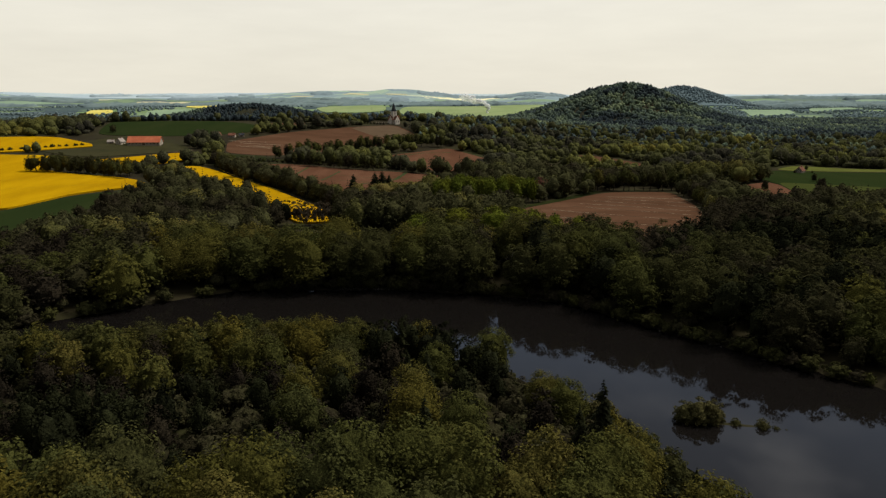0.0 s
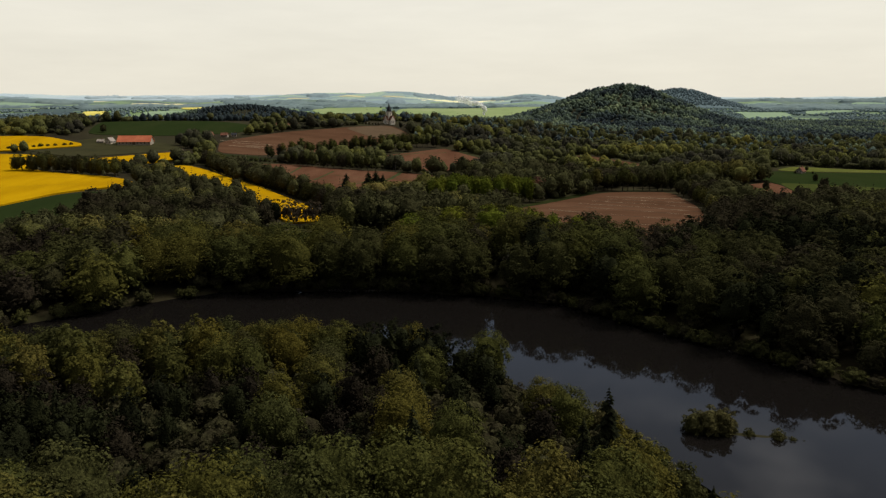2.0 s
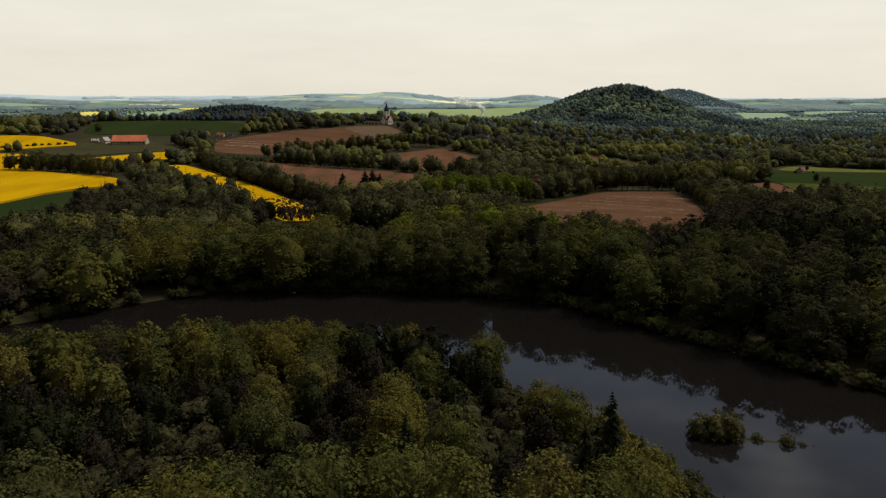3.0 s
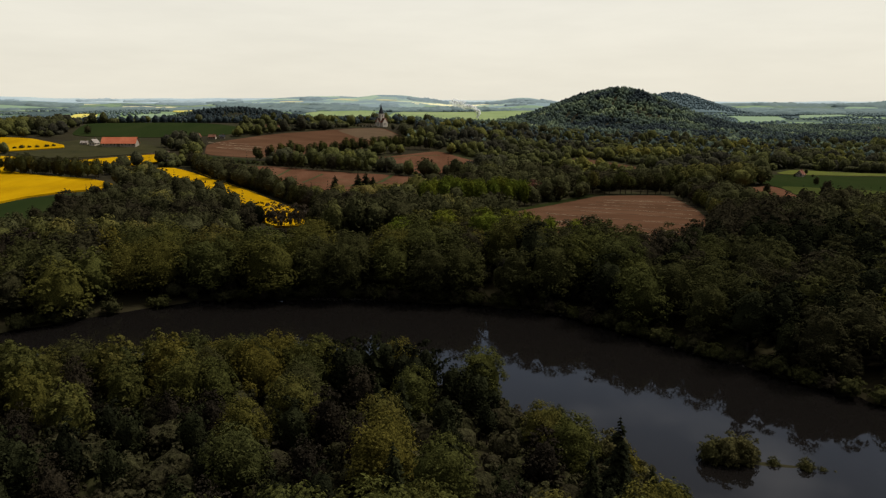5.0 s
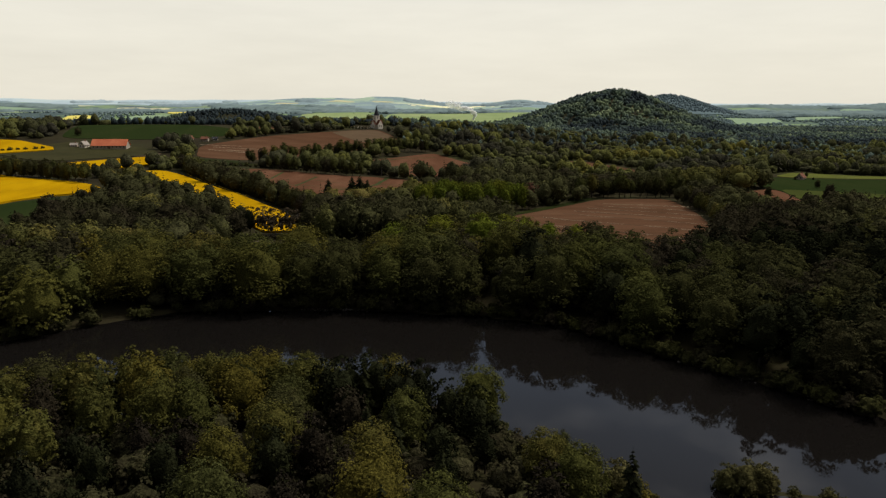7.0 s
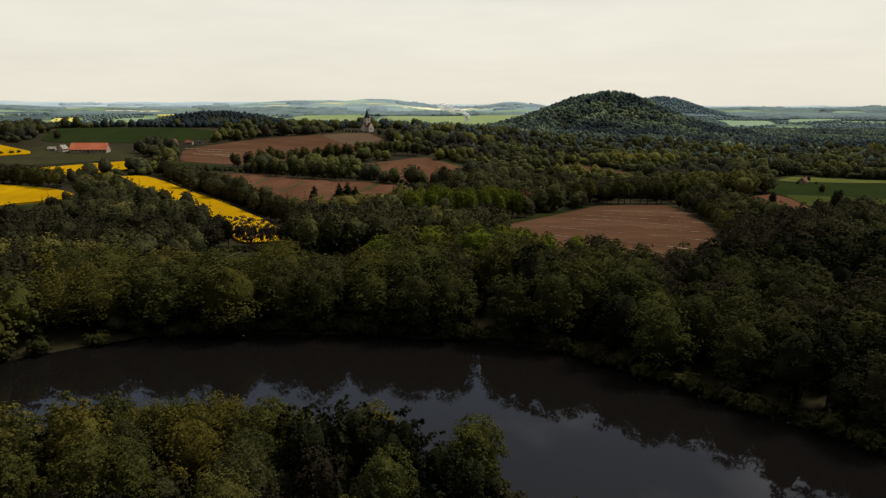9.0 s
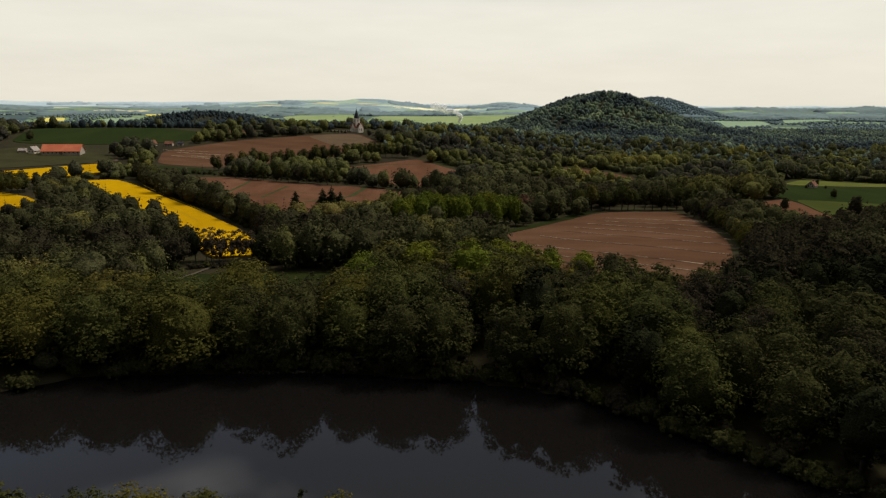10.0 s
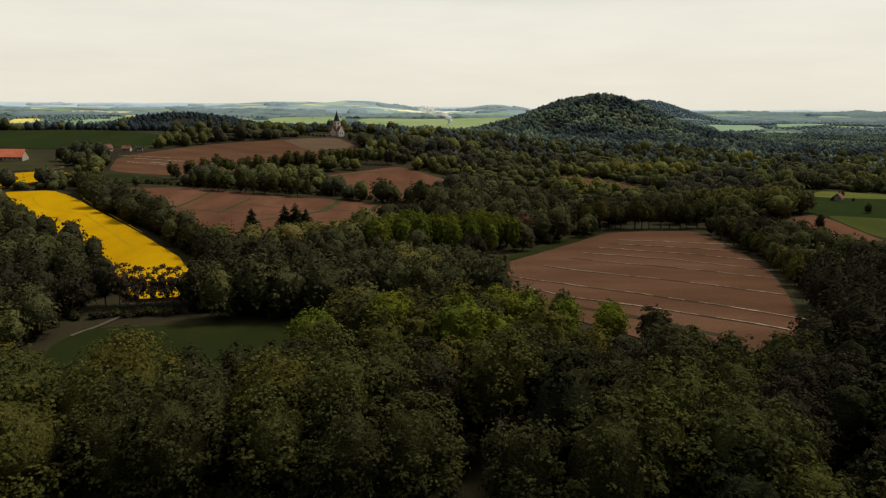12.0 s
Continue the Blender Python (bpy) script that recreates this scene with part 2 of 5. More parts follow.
M_STRAW = surface("dry_straw_strip", [(0.38, (0.10, 0.062, 0.038)), (0.48, (0.25, 0.19, 0.125)), (0.62, (0.48, 0.39, 0.27))], 0.3, 2.5, 0.9)
M_VERGE = surface("grass_verge", [(0.3, (0.025, 0.036, 0.012)), (0.7, (0.055, 0.065, 0.022))], 0.1, 2.0, 0.9)
M_ROUGH = surface("rough_brown_grass", [(0.3, (0.026, 0.026, 0.010)), (0.7, (0.052, 0.047, 0.019))], 0.06, 1.5, 0.95)
M_LIGHTCROP = surface("light_green_crop", [(0.3, (0.036, 0.046, 0.012)), (0.7, (0.060, 0.068, 0.018))], 0.04, 1.5, 0.95, 0.0, 0.3, (1, 0.3, 1), 0.8)
M_TRACK = surface("dry_earth_track", [(0.3, (0.06, 0.048, 0.033)), (0.7, (0.12, 0.098, 0.07))], 0.1, 2.0, 0.9)
M_STONE = surface("grey_bank_stone", [(0.3, (0.05, 0.045, 0.038)), (0.7, (0.13, 0.115, 0.10))], 0.5, 4.0, 0.85)
M_ROOF = surface("orange_red_clay_tiles", [(0.3, (0.40, 0.105, 0.05)), (0.5, (0.50, 0.145, 0.075)), (0.7, (0.60, 0.20, 0.10))], 0.12, 2.5, 0.75)
M_OLDROOF = surface("weathered_brown_red_tiles", [(0.3, (0.12, 0.055, 0.036)), (0.7, (0.22, 0.10, 0.065))], 0.2, 2.5, 0.8)
M_PALEROOF = surface("pale_weathered_sheet_roof", [(0.3, (0.26, 0.22, 0.19)), (0.7, (0.40, 0.35, 0.30))], 0.3, 2.5, 0.7)
M_PLASTER = surface("pale_cream_plaster", [(0.3, (0.62, 0.54, 0.43)), (0.7, (0.80, 0.72, 0.60))], 0.25, 2.0, 0.85)
M_HOUSE = surface("weathered_house_plaster", [(0.3, (0.30, 0.25, 0.19)), (0.7, (0.46, 0.40, 0.32))], 0.25, 2.0, 0.85)
M_SLATE = surface("dark_slate", [(0.3, (0.025, 0.026, 0.03)), (0.7, (0.06, 0.06, 0.065))], 0.4, 3.0, 0.6)
M_DARKWIN = surface("dark_window_glass", [(0.3, (0.015, 0.016, 0.018)), (0.7, (0.03, 0.032, 0.035))], 1.0, 5.0, 0.15, 0.5, 0.0)
M_WOODWORK = surface("weathered_timber", [(0.3, (0.10, 0.07, 0.05)), (0.7, (0.19, 0.14, 0.10))], 1.0, 6.0, 0.85)


def patchwork(name, stops, cell, hedge, wide=0.7, deep=2.2):
    """Distant farmland: fields and woods of uneven size, each one colour, with darker hedges along some."""
    m, n, l, b = material(name, 1.0, 0.0)
    geo = n.new("ShaderNodeNewGeometry")
    mp = n.new("ShaderNodeMapping")
    mp.inputs["Scale"].default_value, mp.inputs["Rotation"].default_value = (wide / cell, deep / cell, 0.0), (0, 0, 0.3)
    wob = noise_node(n, l, 2.2 / cell, 3.0, 0.6)
    ad = n.new("ShaderNodeVectorMath")
    ad.operation = "MULTIPLY_ADD"
    ad.inputs[1].default_value = (1.5, 1.5, 0.0)
    v = n.new("ShaderNodeTexVoronoi")
    v.inputs["Scale"].default_value = 1.0
    l.new(geo.outputs["Position"], mp.inputs["Vector"])
    l.new(wob.outputs["Color"], ad.inputs[0])
    l.new(mp.outputs["Vector"], ad.inputs[2])
    l.new(ad.outputs["Vector"], v.inputs["Vector"])
    sp = n.new("ShaderNodeSeparateColor")
    l.new(v.outputs["Color"], sp.inputs["Color"])
    r = ramp_node(n, stops)
    r.color_ramp.interpolation = "CONSTANT"
    l.new(sp.outputs["Red"], r.inputs["Fac"])
    fine = noise_node(n, l, 22 / cell, 5.0, 0.7, (1.6, 0.6, 1))
    mr = n.new("ShaderNodeMapRange")
    mr.inputs["To Min"].default_value, mr.inputs["To Max"].default_value = 1 - hedge, 1 + hedge
    hs = n.new("ShaderNodeHueSaturation")
    l.new(fine.outputs["Fac"], mr.inputs["Value"])
    l.new(mr.outputs["Result"], hs.inputs["Value"])
    l.new(r.outputs["Color"], hs.inputs["Color"])
    l.new(hs.outputs["Color"], b.inputs["Base Color"])
    return m


# far plain: its field and wood colours hold painted blue haze
M_FARLAND = patchwork("haze_tinted_farmland", [(0.0, (0.066, 0.092, 0.098)), (0.32, (0.109, 0.148, 0.121)), (0.50, (0.172, 0.242, 0.117)), (0.66, (0.078, 0.108, 0.108)), (0.82, (0.203, 0.273, 0.148)), (0.995, (0.484, 0.421, 0.156))], 170.0, 0.4, 0.8, 0.8)
# ridge colours include the haze, palest on the farthest one
M_RIDGE = [patchwork("haze_pale_ridge", [(0.0, (0.4150, 0.5060, 0.5430)), (0.6, (0.4640, 0.5490, 0.5610)), (0.92, (0.6590, 0.6830, 0.5730))], 260.0, 0.2),
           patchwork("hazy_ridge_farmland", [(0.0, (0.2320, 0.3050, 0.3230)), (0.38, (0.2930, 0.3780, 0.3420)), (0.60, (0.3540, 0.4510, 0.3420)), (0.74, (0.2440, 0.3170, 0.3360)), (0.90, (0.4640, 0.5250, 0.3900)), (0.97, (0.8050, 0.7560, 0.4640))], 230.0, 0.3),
           patchwork("haze_tinted_ridge_farmland", [(0.0, (0.108, 0.145, 0.150)), (0.34, (0.150, 0.199, 0.158)), (0.58, (0.199, 0.274, 0.158)), (0.74, (0.116, 0.154, 0.154)), (0.88, (0.233, 0.299, 0.182)), (0.97, (0.531, 0.464, 0.199))], 200.0, 0.35)]


def water_material():
    m, n, l, b = material("still_brown_pond_water", 0.04, 0.5)
    b.inputs["IOR"].default_value = 1.33
    b.inputs["Base Color"].default_value = (0.0068, 0.0058, 0.0052, 1)
    a = noise_node(n, l, 0.9, 3.0, 0.6, (1.0, 0.5, 1))
    c = noise_node(n, l, 0.05, 3.0, 0.6)
    mr = n.new("ShaderNodeMapRange")
    mr.inputs["From Min"].default_value, mr.inputs["From Max"].default_value = 0.45, 0.7
    mr.inputs["To Min"].default_value, mr.inputs["To Max"].default_value = 0.03, 0.09
    bp = n.new("ShaderNodeBump")
    bp.inputs["Distance"].default_value = 0.05
    l.new(c.outputs["Fac"], mr.inputs["Value"])
    l.new(mr.outputs["Result"], bp.inputs["Strength"])
    l.new(a.outputs["Fac"], bp.inputs["Height"])
    l.new(bp.outputs["Normal"], b.inputs["Normal"])
    return m


M_WATER = water_material()

# ---- the plan ----
POND = [(-165, 178), (-135, 188), (-108, 206), (-91, 219), (-76, 227), (-34, 229), (13, 224), (40, 214), (54, 200), (66, 186), (80, 173), (93, 158), (108, 145), (125, 122), (150, 95),
        (170, 60), (150, 20), (100, 10), (66, 40), (56, 75), (48, 98), (40, 116), (30, 134), (15, 149), (-12, 160), (-50, 160), (-85, 156), (-112, 152), (-150, 160)]
BUMPS = [(-20, 55, 75, 65, 6), (-430, 830, 330, 260, 30), (-220, 430, 120, 120, 4), (-90, 880, 250, 190, 20), (430, 1250, 420, 350, 10), (-468, 1600, 190, 150, 41),
         (1080, 3000, 210, 200, 78), (110, 290, 110, 90, 4), (110, 980, 240, 130, 15)]
RAPE = {
    "rapeseed_field": [[(-420, 345), (-340, 345), (-248, 358), (-235, 407), (-199, 440), (-230, 472), (-285, 496), (-327, 527), (-350, 562), (-357, 592), (-420, 596), (-560, 600)],
                       [(-560, 690), (-413, 690), (-354, 655), (-345, 642), (-388, 617), (-420, 604), (-560, 610)],
                       [(-323, 563), (-244, 622), (-228, 612), (-232, 575), (-285, 535)],
                       [(-237, 537), (-203, 547), (-80, 392), (-60, 352), (-59, 337), (-77, 332), (-104, 386), (-150, 430)]],
}
SOIL = [("upper", [(-228, 690), (-170, 765), (-105, 812), (-61, 838), (-31, 775), (-55, 715), (-120, 655), (-165, 625), (-212, 632)], M_SOIL2),
        ("middle", [(-60, 640), (-8, 690), (8, 700), (46, 644), (38, 590), (20, 552), (-28, 572)], M_SOIL),
        ("long", [(-176, 566), (-135, 581), (-71, 560), (-40, 554), (26, 518), (8, 478), (-22, 428), (-60, 418), (-92, 440), (-125, 500)], M_SOIL),
        ("straw", [(28, 350), (46, 381), (80, 420), (115, 455), (164, 462), (160, 411), (151, 367), (121, 302), (104, 280), (82, 276), (58, 308)], M_SOIL2)]
SOIL += [("clearing", [(80, 612), (112, 606), (104, 566), (80, 570)], M_SOIL2), ("clearing", [(137, 690), (160, 684), (196, 640), (188, 612), (160, 640), (136, 668)], M_SOIL2),
        ("fallow", [(-216, 788), (-180, 796), (-172, 834), (-214, 832)], M_SOIL2),
        ("strip", [(194, 474), (258, 514), (262, 500), (246, 430), (236, 408), (204, 400), (188, 424)], M_SOIL)]
GREEN = [("dark", [(-420, 335), (-340, 337), (-252, 350), (-236, 398), (-214, 416), (-204, 388), (-198, 335), (-208, 290), (-300, 265), (-420, 260)], M_CROP),
         ("right", [(262, 560), (300, 590), (360, 575), (480, 560), (480, 440), (301, 412), (268, 418), (262, 500)], M_CROP),
         ("light", [(266, 512), (250, 446), (262, 428), (300, 418), (345, 440), (330, 478), (292, 500)], M_LIGHTCROP),
         ("garden", [(303, 592), (340, 626), (400, 600), (480, 600), (480, 566), (362, 580)], M_LAWN)]
GREEN += [("meadow", [(-80, 296), (-74, 309), (-48, 311), (-20, 310), (-8, 298), (-20, 270), (-50, 266), (-74, 276)], M_MEADOW),
         ("upland", [(-372, 702), (-297, 709), (-218, 744), (-225, 800), (-300, 850), (-425, 846), (-398, 770)], M_CROP),
         ("yard", [(-400, 628), (-350, 690), (-264, 664), (-244, 632), (-326, 586)], M_ROUGH),
         ("corner", [(-208, 597), (-162, 588), (-150, 600), (-170, 618), (-205, 625)], M_MEADOW)]
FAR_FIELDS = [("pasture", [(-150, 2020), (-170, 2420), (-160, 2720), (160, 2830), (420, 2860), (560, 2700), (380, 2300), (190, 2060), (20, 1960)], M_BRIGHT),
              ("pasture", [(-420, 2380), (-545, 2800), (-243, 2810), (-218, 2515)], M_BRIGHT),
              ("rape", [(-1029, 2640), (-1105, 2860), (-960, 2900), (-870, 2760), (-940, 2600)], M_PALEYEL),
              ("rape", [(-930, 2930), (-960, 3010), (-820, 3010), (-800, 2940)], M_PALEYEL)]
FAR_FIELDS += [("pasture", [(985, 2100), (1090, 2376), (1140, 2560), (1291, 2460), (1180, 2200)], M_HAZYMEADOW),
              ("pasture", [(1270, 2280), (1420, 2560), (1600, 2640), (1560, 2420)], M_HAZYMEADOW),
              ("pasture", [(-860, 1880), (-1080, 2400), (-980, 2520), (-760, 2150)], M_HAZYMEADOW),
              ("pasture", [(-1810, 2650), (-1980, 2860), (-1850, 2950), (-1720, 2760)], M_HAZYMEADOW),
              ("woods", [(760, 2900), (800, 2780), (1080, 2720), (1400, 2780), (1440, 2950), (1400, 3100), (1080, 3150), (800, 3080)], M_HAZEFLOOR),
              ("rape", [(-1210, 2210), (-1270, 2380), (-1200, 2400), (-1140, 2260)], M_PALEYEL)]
OPENINGS = [p for p in RAPE["rapeseed_field"]] + [p for _, p, _ in SOIL] + [p for _, p, _ in GREEN] + [p for _, p, _ in FAR_FIELDS]


def signed(poly, x, y):
    """Distance from points to a polygon's edge, negative inside."""
    x, y = np.asarray(x, float), np.asarray(y, float)
    d, inside = np.full(x.shape, 1e9), np.zeros(x.shape, bool)
    for (ax, ay), (bx, by) in zip(poly, poly[1:] + poly[:1]):
        ex, ey = bx - ax, by - ay
        t = np.clip(((x - ax) * ex + (y - ay) * ey) / (ex * ex + ey * ey), 0, 1)
        d = np.minimum(d, np.hypot(x - ax - t * ex, y - ay - t * ey))
        cross = (ay > y) != (by > y)
        inside ^= cross & (x < ax + (y - ay) * ex / (ey if ey else 1e-9))
    return np.where(inside, -d, d)


def ground_z(x, y):
    x, y = np.asarray(x, float), np.asarray(y, float)
    z = np.full(x.shape, 2.5)
    for cx, cy, rx, ry, h in BUMPS:
        z += h * np.exp(-((x - cx) / rx) ** 2 - ((y - cy) / ry) ** 2)
    z += 80 * np.exp(-((x - 403) / np.where(x > 403, 148, 186)) ** 2 - ((y - 1450) / 200) ** 2)
    f = np.clip((y - 1900) / 1300, 0, 1)
    z += 28 * f * f * (3 - 2 * f) + (5 * np.sin(x / 210 + y / 350) + 4 * np.sin(x / 470 - 1.0)) * np.sin(y / 170 + 1.3 * np.sin(x / 500)) * np.clip((y - 1750) / 500, 0, 1)
    z += 0.5 * np.sin(x / 31 + 1) * np.sin(y / 27) + 1.5 * np.sin(x / 113) * np.sin(y / 131 + 2) * np.clip(y / 600, 0, 1)
    s = signed(POND, x, y)
    b = np.clip(s / 22, 0, 1)
    return np.where(s < 0, np.maximum(-1.6, 0.35 + 0.5 * s), 0.35 + (z - 0.35) * b * b * (3 - 2 * b))


def gz(x, y):
    return float(ground_z(np.array([x]), np.array([y]))[0])


# ---- mesh helpers ----
def mesh_of(name, verts, tris, mat, tint=None, smooth=False):
    me = bpy.data.meshes.new(name)
    verts, tris = np.asarray(verts, np.float32), np.asarray(tris, np.int32)
    me.vertices.add(len(verts))
    me.vertices.foreach_set("co", verts.ravel())
    k = tris.shape[1]
    me.loops.add(tris.size)
    me.loops.foreach_set("vertex_index", tris.ravel())
    me.polygons.add(len(tris))
    me.polygons.foreach_set("loop_start", np.arange(0, tris.size, k, dtype=np.int32))
    if tint is not None:
        me.attributes.new("tint", "FLOAT", "POINT").data.foreach_set("value", np.asarray(tint, np.float32))
    if smooth:
        me.polygons.foreach_set("use_smooth", np.ones(len(tris), bool))
    me.update(calc_edges=True)
    me.materials.append(mat)
    return me


def part(name, bm, mat, parent=None, label=""):
    me = bpy.data.meshes.new(name)
    bm.to_mesh(me)
    bm.free()
    me.materials.append(mat)
    ob = new(name, me)
    ob.parent = parent
    return tagged(ob, label)


def thing(name, m, label, category, group=""):
    ob = new(name)
    ob.empty_display_size = 0.5
    ob.matrix_basis = m
    return tagged(ob, label, category, group)


def box(bm, x0, x1, y0, y1, z0, z1, bevel=0.0):
    made = bmesh.ops.create_cube(bm, size=1.0, matrix=Matrix.Translation(((x0 + x1) / 2, (y0 + y1) / 2, (z0 + z1) / 2)) @ Matrix.Diagonal((x1 - x0, y1 - y0, z1 - z0, 1)))
    if bevel:
        es = {e for v in made["verts"] for e in v.link_edges}
        bmesh.ops.bevel(bm, geom=list(es), offset=bevel, segments=1, affect="EDGES")
    return bm


def prism(bm, section, x0, x1):
    """A solid with a section in y and z, from x0 to x1."""
    a = [bm.verts.new((x0, y, z)) for y, z in section]
    b = [bm.verts.new((x1, y, z)) for y, z in section]
    bm.faces.new(a[::-1])
    bm.faces.new(b)
    for i in range(len(a)):
        j = (i + 1) % len(a)
        bm.faces.new((a[i], a[j], b[j], b[i]))
    bmesh.ops.recalc_face_normals(bm, faces=bm.faces)
    return bm


def rounded(poly, times=2, k=0.14):
    for _ in range(times):
        out = []
        for (ax, ay), (bx, by) in zip(poly, poly[1:] + poly[:1]):
            out += [(ax + (bx - ax) * k, ay + (by - ay) * k), (bx + (ax - bx) * k, by + (ay - by) * k)]
        poly = out
    return poly


def draped(poly, lift, step, skirt=0.0, waves=0.0):
    """A sheet with that outline, laid on the ground's height, with edges down to the ground if it is a standing crop."""
    poly = rounded(poly)
    bm = bmesh.new()
    vs = [bm.verts.new((x + waves * noise.noise((x / 9, y / 9, 3)), y + waves * noise.noise((x / 9, y / 9, 8)), 0)) for x, y in poly]
    for tri in tessellate_polygon([[v.co for v in vs]]):
        bm.faces.new([vs[i] for i in tri])
    xs, ys = [p[0] for p in poly], [p[1] for p in poly]
    for lo, hi, axis in ((min(xs), max(xs), (1, 0, 0)), (min(ys), max(ys), (0, 1, 0))):
        for c in np.arange(lo + step / 2, hi, step):
            bmesh.ops.bisect_plane(bm, geom=bm.verts[:] + bm.edges[:] + bm.faces[:], plane_co=(c, c, 0), plane_no=axis)
    bmesh.ops.remove_doubles(bm, verts=bm.verts, dist=0.01)
    z = ground_z([v.co.x for v in bm.verts], [v.co.y for v in bm.verts])
    for v, h in zip(bm.verts, z):
        v.co.z = h + lift
    bmesh.ops.recalc_face_normals(bm, faces=bm.faces)
    for f in bm.faces:
        if f.normal.z < 0:
            f.normal_flip()
    if skirt:
        rim = [e for e in bm.edges if e.is_boundary]
        made = bmesh.ops.extrude_edge_only(bm, edges=rim)
        for g in made["geom"]:
            if isinstance(g, bmesh.types.BMVert):
                g.co.z -= skirt
    return bm


def ribbon(points, width, lift, wobble=0.0):
    """A strip along a line of points in the plan, laid on the ground."""
    bm = bmesh.new()
    pts = []
    for (ax, ay), (bx, by) in zip(points, points[1:]):
        k = max(1, int(math.hypot(bx - ax, by - ay) / 5))
        pts += [(ax + (bx - ax) * i / k, ay + (by - ay) * i / k) for i in range(k)]
    pts.append(points[-1])
    row = []
    for i, (x, y) in enumerate(pts):
        (ax, ay), (bx, by) = pts[max(0, i - 1)], pts[min(len(pts) - 1, i + 1)]
        n = Vector((-(by - ay), bx - ax, 0)).normalized() * width / 2
        o = wobble * noise.noise((x / 6, y / 6, 0))
        w = 1 + 0.5 * wobble * noise.noise((x / 3, y / 3, 5))
        l, r = (x + n.x * (w + o), y + n.y * (w + o)), (x - n.x * (w - o), y - n.y * (w - o))
        row.append((bm.verts.new((*l, gz(*l) + lift)), bm.verts.new((*r, gz(*r) + lift))))
    for (a, b), (c, d) in zip(row, row[1:]):
        f = bm.faces.new((a, b, d, c))
        f.normal_update()
        if f.normal.z < 0:
            f.normal_flip()
    return bm


# ---- ground, water, fields ----
def axis(fine_lo, fine_hi, fine, lo, hi, grow):
    mid = list(np.arange(fine_lo, fine_hi + 0.1, fine))
    s, c = fine, fine_hi
    while c < hi:
        s *= grow
        c += s
        mid.append(min(c, hi))
    s, c = fine, fine_lo
    while c > lo:
        s *= grow
        c -= s
        mid.insert(0, max(c, lo))
    return np.array(mid)


def build_ground():
    xs, ys = axis(-180, 180, 4.5, -4800, 4800, 1.05), axis(40, 340, 4.5, -3000, 4900, 1.04)
    X, Y = np.meshgrid(xs, ys)
    Z = ground_z(X.ravel(), Y.ravel())
    verts = np.stack([X.ravel(), Y.ravel(), Z], 1)
    i = np.arange(len(ys) - 1)[:, None] * len(xs) + np.arange(len(xs) - 1)[None]
    i = i.ravel()
    quads = np.stack([i, i + 1, i + 1 + len(xs), i + len(xs)], 1)
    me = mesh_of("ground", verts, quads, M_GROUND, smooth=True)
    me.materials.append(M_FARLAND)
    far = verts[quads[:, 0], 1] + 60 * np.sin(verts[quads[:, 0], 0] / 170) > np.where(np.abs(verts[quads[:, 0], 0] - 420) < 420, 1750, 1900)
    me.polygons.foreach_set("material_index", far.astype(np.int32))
    tagged(new("ground", me), "dark woodland floor and rough grass of a rolling valley", "ground", kind="structure")


build_ground()
bm = bmesh.new()
wide = [bm.verts.new((x + 8 * (x > 0) - 8 * (x < 0), y + (6 if y > 170 else -6), 0)) for x, y in POND]
for tri in tessellate_polygon([[v.co for v in wide]]):
    bm.faces.new([wide[i] for i in tri])
for f in bm.faces:
    f.normal_update()
    if f.normal.z < 0:
        f.normal_flip()
tagged(part("water", bm, M_WATER), "still dark brown pond water mirroring trees and sky", "pond", kind="structure")

for i, poly in enumerate(RAPE["rapeseed_field"]):
    tagged(part("rapeseed_field", draped(poly, 1.1, 9.0, 1.4, 1.2), M_RAPE), "field of bright yellow flowering rapeseed", "field", "rapeseed fields", "stuff")
for name, poly, mat in SOIL:
    tagged(part("ploughed_field", draped(poly, 0.22, 9.0, 0.4, 0.8), mat), "bare red-brown ploughed field between hedges of trees", "field", "ploughed fields", "structure")
for i, (name, poly, mat) in enumerate(GREEN):
    tagged(part("grass_field", draped(poly, 0.2 + 0.03 * i, 9.0, 0.4, 1.0), mat), "light green young crop beside bare soil" if name == "light" else "dark green field of short grass or young crop", "field", "green fields", "structure")
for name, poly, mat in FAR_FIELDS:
    tagged(part("distant_field", draped(poly, 2.5, 30.0 if name == "woods" else 60.0, 3.0), mat), "hazy floor of the wood on the far hill" if name == "woods" else "distant valley field with sun and haze painted into its colour", "field", "distant fields", "structure")


